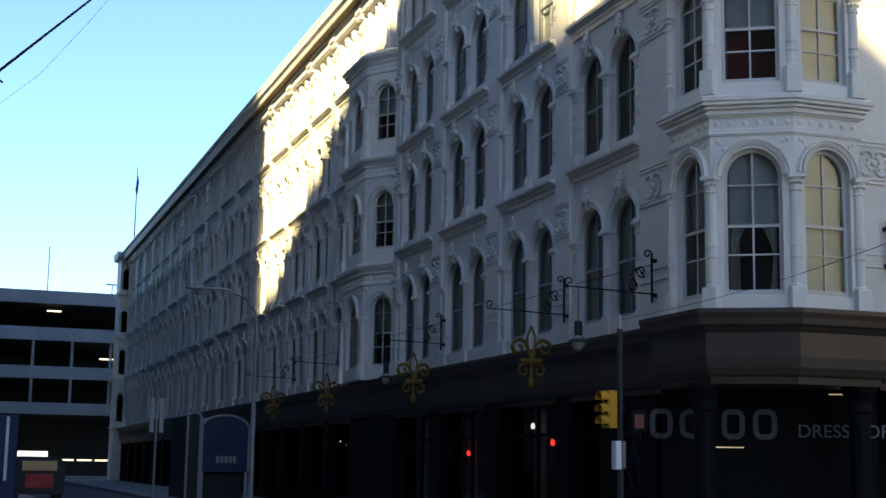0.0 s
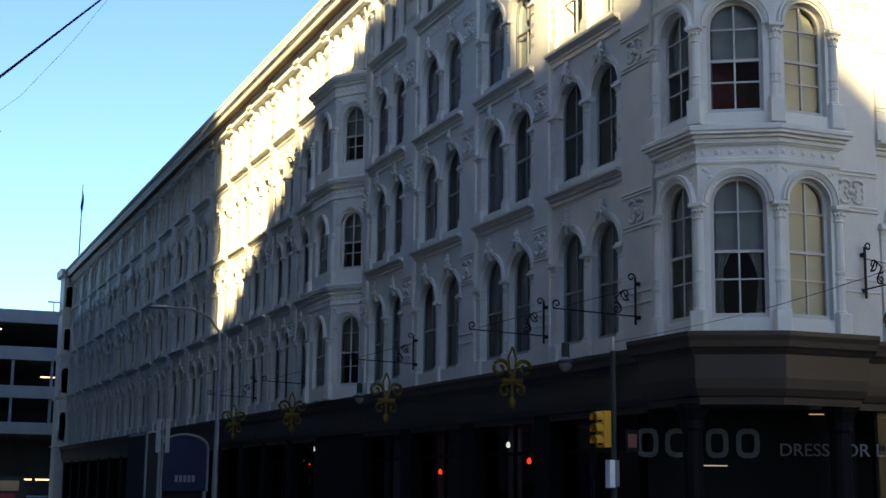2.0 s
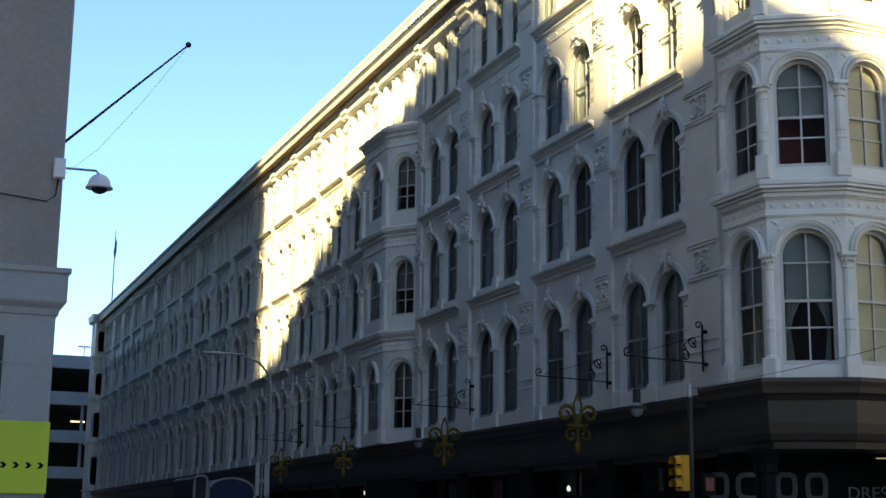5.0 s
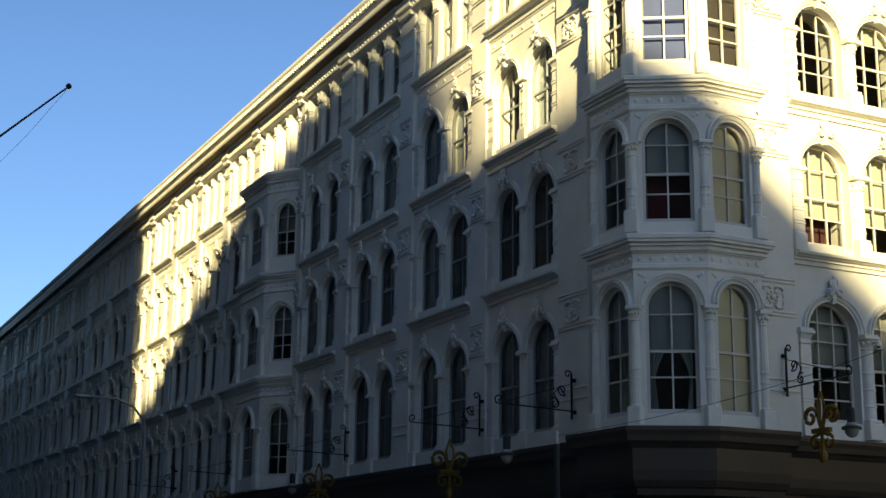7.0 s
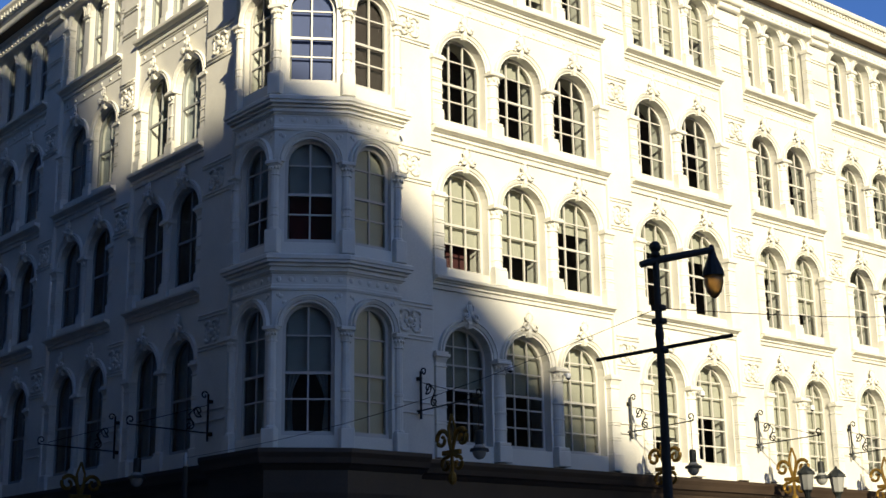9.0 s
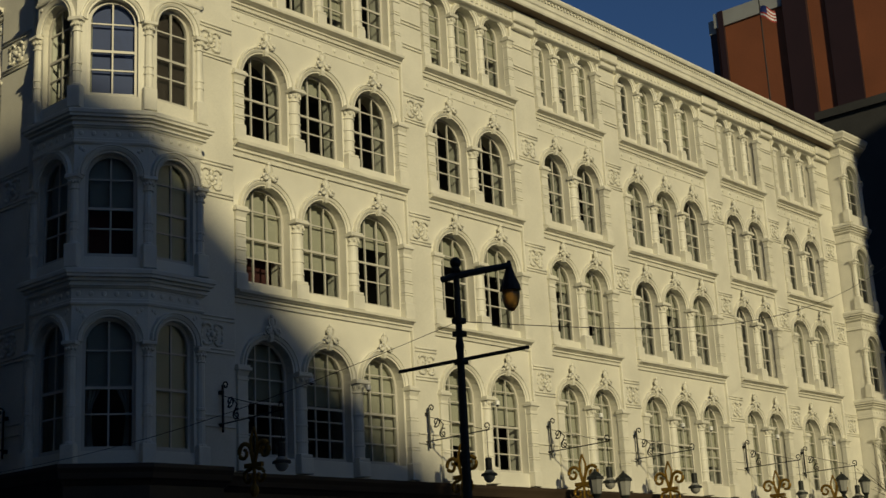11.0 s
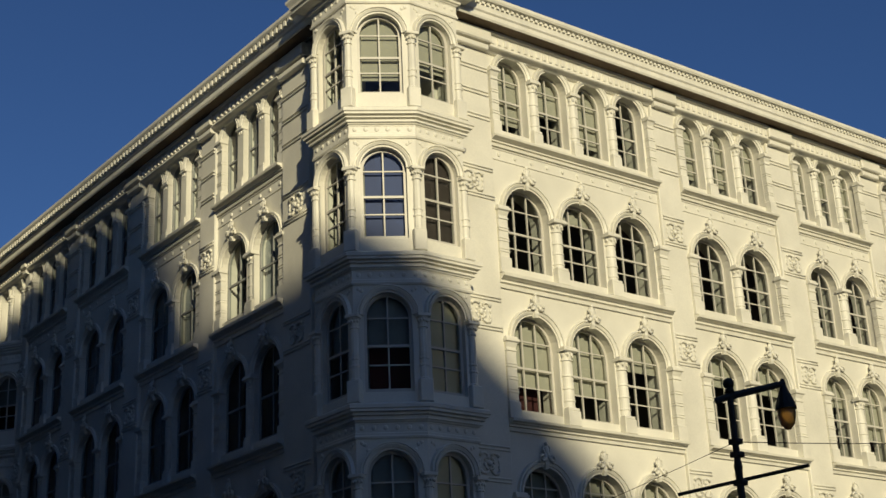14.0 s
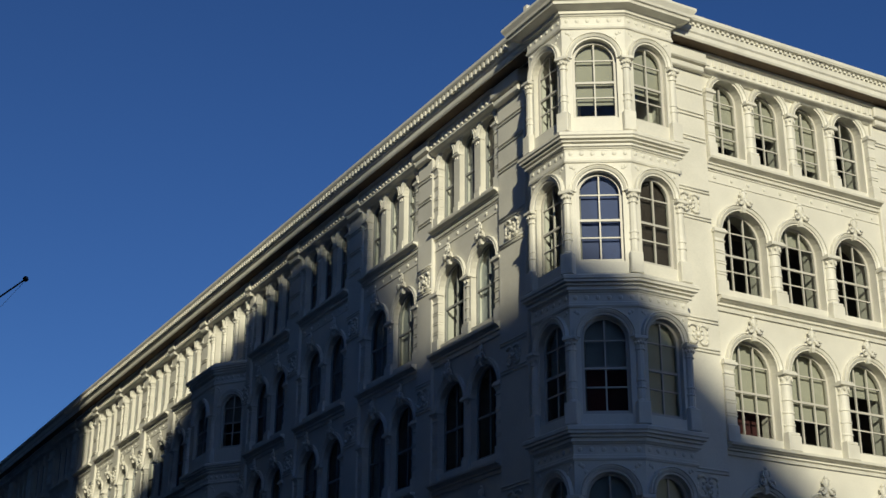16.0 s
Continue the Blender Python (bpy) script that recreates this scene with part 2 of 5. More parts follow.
def part(name, data, parent, m=None, label="", material=None, smooth=False):
    """One mesh object under a thing or a part."""
    if isinstance(data, Form):
        data = fix(data.mesh(name, material, smooth))
    ob = new(name, data)
    ob.parent = parent
    if m is not None:
        ob.matrix_basis = m
    if label:
        ob["label"] = label
    return ob


def thing(name, label, category, m=None, group="", kind=""):
    ob = new(name)
    ob.empty_display_size = 0.2
    if m is not None:
        ob.matrix_basis = m
    return tagged(ob, label, category, group, kind)


def solid(name, form, material, label, category="", kind="", group="", smooth=False):
    """A thing that is one mesh."""
    ob = new(name, fix(form.mesh(name, material, smooth)))
    return tagged(ob, label, category, group, kind)


# ---- ground ----
GZ = -0.5
g = Form()
g.box(-900, 900, -900, 900, GZ - 0.4, GZ - 0.15)
solid("ground", g, ASPHALT, "dark worn asphalt street reaching to the horizon", "ground", "structure")


def pavement(x0, x1, y0, y1, name="pavement"):
    f = Form()
    f.blk(x0, x1, y0, y1, GZ - 0.2, GZ, 0.03)
    return solid(name, f, PAVING, "raised grey concrete pavement with a kerb", "pavement", "structure")


pavement(-6.4, 60, -4.5, 0.9)
pavement(-6.4, -0.1, 0.9, 140)
pavement(-40, -12.8, -3.5, 140)
pavement(-60, -16, -60, -26)

# ---- the white store building ----
# storey: sill of the glass, crown of the glass, string-course top and base
STOREYS = [(5.62, 8.80, 5.06, 4.95), (10.58, 13.42, 10.16, 9.80), (15.05, 17.60, 14.62, 14.18), (19.62, 22.10, 19.20, 18.86)]
TOPS = [9.80, 14.18, 18.86, 22.12]
DEEP = 0.33
WALL = 0.85
building = thing("store_building", "long cream-white iron-fronted store building with arched windows in rows", "building")
cache = {}


def shared(key, make):
    if key not in cache:
        cache[key] = make()
    return cache[key]


def arc(r, zs, n=12):
    return [(-r * math.cos(math.pi * i / n), zs + r * math.sin(math.pi * i / n)) for i in range(n + 1)]


def cell(f, cx, c, z0, z1, w, zb, zt, deep=WALL):
    """A stretch of wall, 2c wide, with one round-headed opening going through it."""
    r = w / 2
    zs = zt - r
    A = arc(r, zs)
    for y, rev in ((0.0, False), (deep, True)):
        q = [[(-c, z0), (-r, z0), (-r, zs), (-c, zs)], [(r, z0), (c, z0), (c, zs), (r, zs)], [(-r, z0), (r, z0), (r, zb), (-r, zb)],
             [(-c, zs), (-r, zs), (-r, z1), (-c, z1)], [(r, zs), (c, zs), (c, z1), (r, z1)]]
        q += [[A[i], A[i + 1], (A[i + 1][0], z1), (A[i][0], z1)] for i in range(len(A) - 1)]
        for p in q:
            p = [(cx + a, y, z) for a, z in (reversed(p) if rev else p)]
            f.add(p, [(0, 1, 2, 3)])
    ring = [(-r, zb)] + A + [(r, zb)]
    for i in range(len(ring)):
        a, b = ring[i], ring[(i + 1) % len(ring)]
        f.add([(cx + a[0], 0, a[1]), (cx + b[0], 0, b[1]), (cx + b[0], deep, b[1]), (cx + a[0], deep, a[1])], [(0, 1, 2, 3)])


def wall_form(W, cs, ws, z0, z1, zb, zt, deep=WALL):
    f = Form()
    edges = [-W / 2] + [(a + b) / 2 for a, b in zip(cs, cs[1:])] + [W / 2]
    for cx, w, e0, e1 in zip(cs, ws, edges, edges[1:]):
        half = min(cx - e0, e1 - cx)
        cell(f, cx, half, z0, z1, w, zb, zt, deep)
        for a, b in ((e0, cx - half), (cx + half, e1)):
            if b - a > 0.005:
                f.box(a, b, 0, deep, z0, z1)
    return f


def archivolt_form(r):
    """The moulded ring over an opening, stepped twice; spring line at z = 0."""
    f = Form()
    prof = [(r - 0.01, 0.0), (r - 0.01, -0.05), (r + 0.04, -0.05), (r + 0.05, -0.09), (r + 0.12, -0.13), (r + 0.135, -0.07), (r + 0.165, -0.07), (r + 0.17, -0.12), (r + 0.205, -0.12), (r + 0.215, 0.0)]
    n, k = 14, len(prof)
    vs = [(-rr * math.cos(math.pi * i / n), y, rr * math.sin(math.pi * i / n)) for i in range(n + 1) for rr, y in prof]
    fs = [(i * k + j, (i + 1) * k + j, (i + 1) * k + (j + 1) % k, i * k + (j + 1) % k) for i in range(n) for j in range(k)]
    fs += [tuple(range(k)), tuple(reversed([n * k + j for j in range(k)]))]
    return f.add(vs, fs)


def keystone_form():
    """A tapered wedge on the crown of an arch, swelling towards its head; its foot at z = 0."""
    f = Form()
    prof_ = [(0.09, -0.16), (0.13, -0.05), (0.11, 0.04), (0.13, 0.14), (0.16, 0.20), (0.0, 0.22)]
    k = len(prof_)
    vs = []
    for j, (o, z) in enumerate(prof_):
        hw = 0.06 + 0.05 * (z + 0.16) / 0.38
        vs += [(-hw, 0, z), (-hw * 0.8, -o, z), (hw * 0.8, -o, z), (hw, 0, z)]
    fs = [(4 * j + i, 4 * j + i + 1, 4 * j + i + 5, 4 * j + i + 4) for j in range(k - 1) for i in range(3)] + [(0, 3, 2, 1)]
    f.add(vs, fs)
    return f


def scroll_form():
    """A leaf scroll that springs from the wedge and curls outwards."""
    pts = [(0.03, -0.10, 0.30), (0.06, -0.14, 0.12)]
    pts += [(0.17 + (0.10 - 0.065 * i / 10) * math.cos(radians(175 + 44 * i)), -0.15, 0.13 + (0.10 - 0.065 * i / 10) * math.sin(radians(175 + 44 * i))) for i in range(11)]
    f = Form().tube(pts, [0.03, 0.042] + [0.042 - 0.0012 * i for i in range(11)], 6)
    f.ball((0.24, -0.10, 0.02), 0.045, 6, 4)
    return f


def crest_form():
    """The upright bud with a knob that crowns a keystone."""
    f = Form()
    f.ball((0, -0.10, 0.33), 0.085, 8, 6, sy=0.8, sz=1.7)
    f.ball((0, -0.11, 0.50), 0.055, 7, 5)
    for sx in (-1, 1):
        f.tube([(sx * 0.03, -0.10, 0.22), (sx * 0.11, -0.12, 0.32), (sx * 0.12, -0.12, 0.42), (sx * 0.07, -0.12, 0.44)], [0.025, 0.032, 0.028, 0.02], 5)
    return f


def column_form(h, r):
    """An engaged column with a tall plinth, low banded rings and a leafy capital under a square slab; foot at z = 0, h to the springing."""
    f = Form()
    f.blk(-r * 1.28, r * 1.28, -r * 1.4, 0.02, 0, 0.46, 0.02)
    f.blk(-r * 1.18, r * 1.18, -r * 1.28, 0.02, 0.46, 0.56, 0.02)
    ring = [(r * 1.10, 0.56), (r, 0.60)]
    for k in (0.31, 0.47, 0.63):
        ring += [(r, h * k), (r * 1.12, h * k + 0.01), (r * 1.12, h * k + 0.06), (r, h * k + 0.07)]
    ring += [(r * 0.94, h - 0.40), (r * 1.14, h - 0.385), (r * 1.14, h - 0.35), (r * 0.94, h - 0.335), (r * 1.05, h - 0.22), (r * 1.36, h - 0.11)]
    f.lathe(ring, 10, half=True)
    f.blk(-r * 1.5, r * 1.5, -r * 1.62, 0.02, h - 0.11, h - 0.02, 0.02)
    f.blk(-r * 1.35, r * 1.35, -r * 1.45, 0.02, h - 0.02, h + 0.03, 0.015)
    for a in (-1.1, -0.37, 0.37, 1.1):
        f.ball((r * 1.12 * math.sin(a), -r * 1.12 * math.cos(a), h - 0.2), 0.05, 6, 4, sz=1.4)
    return f


def pilaster_form(h, r):
    """The flat banded strip that carries an arch beside a pier, one stepped solid; foot at z = 0, h to the springing."""
    steps = [(1.15, 0.24, 0.0), (1.15, 0.24, 0.48), (1.0, 0.19, 0.52)]
    for k in (0.31, 0.47, 0.63):
        for dz, t in ((0.0, 0.05), (0.09, 0.03)):
            z = h * k + dz
            steps += [(1.0, 0.19, z), (1.07, 0.215, z + 0.008), (1.07, 0.215, z + t), (1.0, 0.19, z + t + 0.008)]
    steps += [(1.0, 0.19, h - 0.41), (1.09, 0.225, h - 0.40), (1.09, 0.225, h - 0.36), (1.0, 0.19, h - 0.35), (1.0, 0.19, h - 0.28), (1.15, 0.25, h - 0.15),
              (1.38, 0.31, h - 0.12), (1.38, 0.31, h - 0.04), (1.22, 0.26, h - 0.03), (1.22, 0.26, h + 0.03)]
    vs = [p for a, o, z in steps for p in ((-r * a, 0.02, z), (-r * a, -o, z), (r * a, -o, z), (r * a, 0.02, z))]
    n = len(steps)
    fs = [(4 * j + i, 4 * j + (i + 1) % 4, 4 * j + 4 + (i + 1) % 4, 4 * j + 4 + i) for j in range(n - 1) for i in range(4)] + [(3, 2, 1, 0), tuple(4 * n - 4 + i for i in range(4))]
    return Form().add(vs, fs)


def frame_form(w, zb, zt, cols, rows, t=0.075):
    """Sash frame filling a round-headed opening, with glazing bars."""
    f = Form()
    r = w / 2
    zs = zt - r
    y0, y1 = DEEP - 0.05, DEEP + 0.05
    out = [(-r, zb)] + arc(r, zs) + [(r, zb)]
    inn = [(-r + t, zb + 0.12)] + arc(r - t, zs) + [(r - t, zb + 0.12)]
    if t > 0.1:
        # a stepped surround between the arch and the sash
        k = t - 0.055
        mid_ = [(-r + k, zb + 0.05)] + arc(r - k, zs) + [(r - k, zb + 0.05)]
        for i in range(len(out) - 1):
            a, b, c, d = out[i], out[i + 1], mid_[i + 1], mid_[i]
            f.add([(a[0], y0 - 0.07, a[1]), (b[0], y0 - 0.07, b[1]), (c[0], y0 - 0.07, c[1]), (d[0], y0 - 0.07, d[1])], [(0, 1, 2, 3)])
            f.add([(d[0], y0 - 0.07, d[1]), (c[0], y0 - 0.07, c[1]), (c[0], y0, c[1]), (d[0], y0, d[1])], [(0, 1, 2, 3)])
    n = len(out)
    for i in range(n):
        j = (i + 1) % n
        a, b, c, d = out[i], out[j], inn[j], inn[i]
        for q in ([(a, y0), (b, y0), (c, y0), (d, y0)], [(a, y1), (d, y1), (c, y1), (b, y1)], [(d, y0), (c, y0), (c, y1), (d, y1)]):
            f.add([(p[0], y, p[1]) for p, y in q], [(0, 1, 2, 3)])
    return f


def bar_forms(w, zb, zt, cols, rows, t, sash):
    """The meeting rail and glazing bars of a sash, one form each."""
    r = w / 2
    zs = zt - r
    y0, y1 = DEEP - 0.05, DEEP + 0.05
    mid = zb + (zt - zb) * 0.47
    out = [("meeting_rail", Form().box(-r + t, r - t, y0 + 0.01, y1 - 0.01, mid - 0.035, mid + 0.035))]
    for i in range(1, cols):
        x = -r + t + (w - 2 * t) * i / cols
        top = zs + math.sqrt(max(0.0, (r - t) ** 2 - x * x))
        out.append(("glazing_bar", Form().box(x - 0.022, x + 0.022, y0 + 0.02, y1 - 0.02, zb + 0.1, top)))
    for i in range(1, rows):
        z = zb + 0.12 + (zt - zb - 0.15) * i / rows
        if abs(z - mid) > 0.3:
            half = r - t if z < zs else math.sqrt(max(0.01, (r - t) ** 2 - (z - zs) ** 2))
            out.append(("glazing_bar", Form().box(-half, half, y0 + 0.025, y1 - 0.025, z - 0.02, z + 0.02)))
    return [(n, fix(q.mesh(n, sash))) for n, q in out]


def pane_form(w, zb, zt):
    r = w / 2
    pts = [(-r, zb)] + arc(r, zt - r) + [(r, zb)]
    f = Form()
    f.add([(x, DEEP, z) for x, z in pts], [tuple(reversed(range(len(pts))))])
    return f


RB = random.Random(7)


def window(parent, m, w, s, zb, zt, cols=3, rows=5, blind=True, t=0.075, drops=(0.35, 0.5, 0.55, 0.75, 0.8, 0.97), sash=None):
    """A sash window with its glass and, behind it, a blind let down by some length."""
    sash = sash or SASH
    key = (round(w, 3), round(zb, 2), round(zt, 2), cols, rows, round(t, 3), sash.name)
    fr = part("window", shared(("fr",) + key, lambda: fix(frame_form(w, zb, zt, cols, rows, t).mesh("window", SASH if t < 0.03 else sash))), parent, m)
    pn = part("pane", shared(("pn",) + key, lambda: pane_form(w, zb, zt).mesh("pane", GLASS)), fr)
    pn.visible_shadow = False
    for name, me in shared(("bars",) + key, lambda: bar_forms(w, zb, zt, cols, rows, t, sash)):
        part(name, me, fr)
    if blind:
        d = RB.choice(drops)
        z = zt - (zt - zb) * d
        part("blind", shared(("bl", d, blind) + key, lambda: fix(Form().box(-w / 2 - 0.05, w / 2 + 0.05, DEEP + 0.16, DEEP + 0.18, z, zt + 0.05).mesh("blind", (None, BLIND, CURTAIN, SKY_SHEET, CREAM_BLIND, DARK_SHEET)[int(blind)]))), fr)
    return fr


def string_form(W, zt, zb):
    """A string course of two ledges with a hollow between."""
    f = Form()
    h = zt - zb
    f.sweep([(0.0, zb), (0.07, zb), (0.09, zb + 0.25 * h), (0.05, zb + 0.27 * h), (0.05, zb + 0.34 * h), (0.13, zb + 0.36 * h), (0.13, zb + 0.52 * h), (0.22, zb + 0.58 * h), (0.18, zb + 0.60 * h), (0.18, zb + 0.66 * h), (0.31, zb + 0.72 * h), (0.33, zt - 0.03), (0.0, zt)], [(-W / 2, 0), (W / 2, 0)])
    return f


def panel_form(wd):
    """The carved square on a pier with ledges over and under it; centre at z = 0."""
    f = Form()
    for z in (-0.52, -0.42, 0.40, 0.50):
        f.blk(-wd * 0.46, wd * 0.46, -0.05, 0.01, z, z + 0.05, 0.012)
    rr = random.Random(3)
    f.ball((0, -0.03, 0), 0.09, 7, 5, sy=0.8)
    for i in range(8):
        a = 2 * math.pi * i / 8 + 0.2
        f.ball((0.17 * math.cos(a), -0.015, 0.17 * math.sin(a)), rr.uniform(0.05, 0.075), 6, 4, sy=0.7)
    for sx in (-1, 1):
        for sz in (-1, 1):
            f.tube([(sx * (0.2 + 0.15 * math.cos(t)), -0.03, sz * (0.2 + 0.1 * math.sin(t))) for t in (0, 0.9, 1.8, 2.7, 3.6, 4.5)], [0.05, 0.05, 0.045, 0.04, 0.03, 0.02], 5)
            f.ball((sx * 0.36, -0.01, sz * rr.uniform(0.05, 0.1)), 0.05, 6, 4, sz=1.6, sy=0.6)
    return f


def bosses_form(W):
    f = Form()
    f.blk(-W / 2, W / 2, -0.03, 0.0, 0.36, 0.40, 0.008)
    f.blk(-W / 2, W / 2, -0.03, 0.0, 0.0, 0.03, 0.008)
    n = max(2, int(W / 0.62))
    for i in range(n):
        f.ball((-W / 2 + W * (i + 0.5) / n, 0, 0.2), 0.075, 6, 4, sy=0.7)
    return f


def frieze_form(W):
    """The band of small blocks below the cornice."""
    f = Form()
    f.sweep([(0.0, 22.10), (0.08, 22.11), (0.16, 22.16), (0.28, 22.19), (0.32, 22.22), (0.32, 22.26), (0.28, 22.28), (0.28, 22.64), (0.36, 22.67), (0.38, 22.72), (0.38, 22.76), (0.0, 22.90)], [(-W / 2, 0), (W / 2, 0)])
    n = max(3, int(W / 0.27))
    for i in range(n):
        x = -W / 2 + W * (i + 0.5) / n
        f.blk(x - 0.065, x + 0.065, -0.325, -0.27, 22.34, 22.58, 0.02)
    return f


def bay(m, W, n, ntop, lit=True):
    """One bay of the front, four storeys high, centred at x = 0 of the pose m."""
    for s, (zb, zt, st, sb) in enumerate(STOREYS):
        k = ntop if s == 3 else n
        pitch = W / k * 0.955
        w = pitch * (0.72 if s == 3 else 0.77)
        wg = pitch * (0.63 if s == 3 else 0.70)
        crown = zt + 0.06
        cs = [(i - (k - 1) / 2) * pitch for i in range(k)]
        z1 = TOPS[s]
        key = (round(W, 2), k, s)
        part("wall", shared(("wall",) + key, lambda: fix(wall_form(W, cs, [w] * k, st - 0.1, z1 + 0.02, zb - 0.12, crown).mesh("wall", CREAM))), building, m)
        if s:
            part("string_course", shared(("str",) + key, lambda: fix(string_form(W, st, sb).mesh("string_course", TRIM))), building, m)
        r = w / 2
        for cx in cs:
            mm = m @ pose(cx, 0, 0)
            window(building, mm if lit else mm @ pose(0, -0.08, 0), w, s, zb - 0.12, crown, 3 if s < 3 and lit else 2, (6 if s == 0 else 4) if lit else 2, (RB.random() < ((0.85, 0.6, 0.2, 0.92)[s] if lit else 0.7 if m.translation.y < 30 else 0.1)) * (1 if lit else 2), (w - wg) / 2, ((0.5, 0.75, 0.97), (0.35, 0.5, 0.7), (0.2, 0.3), (0.55, 0.7, 0.8))[s] if lit else (0.5, 0.97, 0.97), None if lit else SASH_SHADED)
            zs = crown - r
            part("archivolt", shared(("av", round(r, 3)), lambda: fix(archivolt_form(r).mesh("archivolt", TRIM))), building, mm @ pose(0, 0 if lit else 0.03, zs))
            if s < 3:
                ks = part("keystone", shared("key", lambda: fix(keystone_form().mesh("keystone", TRIM))), building, mm @ pose(0, -0.02, crown + 0.10) @ Matrix.Diagonal((1.12, 1.1, 1.12, 1)))
                part("scroll", shared("scr", lambda: fix(scroll_form().mesh("scroll", TRIM, True))), ks)
                part("scroll", shared("scr", None), ks, Matrix.Diagonal((-1, 1, 1, 1)))
                part("leaf", shared("crest", lambda: fix(crest_form().mesh("leaf", TRIM))), ks)
        h = crown - r - st
        cr = 0.19 if s < 3 else 0.15
        for i in range(k + 1):
            if 0 < i < k:
                part("column", shared(("col", round(h, 2), cr), lambda: fix(column_form(h, cr).mesh("column", TRIM))), building, m @ pose((i - k / 2) * pitch, 0 if lit else 0.16, st))
            else:
                part("pilaster", shared(("pil", round(h, 2), cr), lambda: fix(pilaster_form(h, cr * 0.95).mesh("pilaster", TRIM))), building, m @ pose((-1 if i == 0 else 1) * (W / 2 - 0.18), 0 if lit else 0.13, st))
        if s == 2:
            part("boss_band", shared(("boss", round(W, 2)), lambda: fix(bosses_form(W).mesh("boss_band", TRIM))), building, m @ pose(0, 0, 18.42))
    part("frieze", shared(("frz", round(W, 2)), lambda: fix(frieze_form(W).mesh("frieze", TRIM))), building, m)


def pier(m, W):
    """A flat pier between bays with banded edges, carved squares and a bracket under the cornice."""
    def make():
        f = Form()
        f.blk(-W / 2, W / 2, -0.13, WALL, 4.9, 22.86, 0.03)
        f.blk(-W / 2 - 0.03, W / 2 + 0.03, -0.40, 0.0, 22.30, 22.74, 0.04)
        f.blk(-W / 2 + 0.05, W / 2 - 0.05, -0.32, 0.0, 22.04, 22.24, 0.03)
        return fix(f.mesh("pier", CREAM))
    pr = part("pier", shared(("pier", round(W, 2)), make), building, m)
    for z in (19.6, 19.72, 20.45, 20.57, 21.3, 21.42, 6.2, 6.5):
        part("band", shared(("band", round(W, 2)), lambda: fix(Form().blk(-W / 2 + 0.06, W / 2 - 0.06, -0.05, 0.01, 0, 0.05, 0.012).mesh("band", TRIM))), pr, pose(0, -0.13, z))
    for z in (8.75, 13.25, 17.45):
        part("carved_panel", shared(("pan", round(W, 1)), lambda: fix(panel_form(W).mesh("carved_panel", TRIM, True))), building, m @ pose(0, -0.13, z))


def south(x):
    return pose(x, 0, 0)


def west(y):
    return pose(0, y, 0, 0, 0, -90)


SOUTH = [(4.30, 11.62, 3), (12.72, 17.72, 2), (18.98, 23.28, 2), (24.40, 31.0, 3), (32.25, 36.2, 2), (37.35, 41.7, 2)]
WEST = [(5.12, 9.60, 2), (10.68, 15.30, 2), (16.48, 21.22, 2), (22.30, 26.70, 2)]
y = 33.4
while y < 57:
    WEST.append((y, y + 3.9, 2))
    y += 4.75
y += 0.3
while y < 118:
    WEST.append((y, y + 4.6, 2))
    y += 5.9
Y_END = y - 0.9
for group_, place in ((SOUTH, south), (WEST, west)):
    for i, (a, b, n) in enumerate(group_):
        bay(place((a + b) / 2), b - a, n, n + 1, place is south)
        if i + 1 < len(group_):
            c = group_[i + 1][0]
            if c - b < 2.5:
                pier(place((b + c) / 2), c - b)
pier(south(3.45), 1.7)
part("wall", Form().box(2.2, 2.6, 0, WALL, 4.9, 22.86), building, material=CREAM)
part("wall", Form().box(0, WALL, 1.7, 3.48, 4.9, 22.86), building, material=CREAM)
pier(west(4.3), 1.64)
pier(south(42.4), 1.4)
pier(west(26.95), 0.5)
pier(west(33.0), 0.8)
pier(west(Y_END + 0.5), 1.0)

CORNICE = [(0.10, 22.90), (0.72, 22.89), (0.72, 22.80), (0.78, 22.78), (0.81, 22.84), (0.81, 22.98), (0.86, 23.03), (0.86, 23.09), (0.88, 23.30), (1.02, 23.33), (1.06, 23.40), (1.06, 23.50), (0.0, 23.55)]


def dentils(parent, a, b, place, gap=0.27, low=23.13, out=1.01):
    """The row of small teeth under the cornice's upper lip."""
    def make():
        f = Form()
        n = int((b - a) / gap)
        for i in range(n):
            x = -(b - a) / 2 + (b - a) * (i + 0.5) / n
            f.box(x - gap * 0.26, x + gap * 0.26, -out, -0.86, low, 23.32)
        return f.mesh("dentil_band", TRIM)
    ob = part("dentil_band", fix(make()), parent, place((a + b) / 2))
    ob["kind"] = "stuff"
    return ob


# Cornice underside, set darker and browner than the trim.
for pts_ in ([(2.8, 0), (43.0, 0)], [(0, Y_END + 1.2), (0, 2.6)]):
    part("cornice_soffit", Form().sweep([(0.30, 22.84), (0.30, 22.76), (0.70, 22.83), (0.70, 22.87)], pts_), building, material=SOFFIT, label="dark brown underside of the cornice")
dentils(building, 3.1, 42.6, south, 0.2, 23.22, 0.94)
dentils(building, 3.1, 57, west)
part("cornice", Form().sweep(CORNICE, [(2.4, 0), (43.0, 0)]), building, material=TRIM)
part("cornice", Form().sweep(CORNICE, [(0, Y_END + 1.2), (0, 2.2)]), building, material=TRIM)
part("roof", Form().box(-0.2, 47, -0.2, Y_END + 1, 23.3, 23.5), building, material=CONCRETE, label="flat grey roof behind the cornice")
part("wall", Form().box(46.6, 47, 0.5, Y_END + 1, GZ, 23.3), building, material=CREAM)
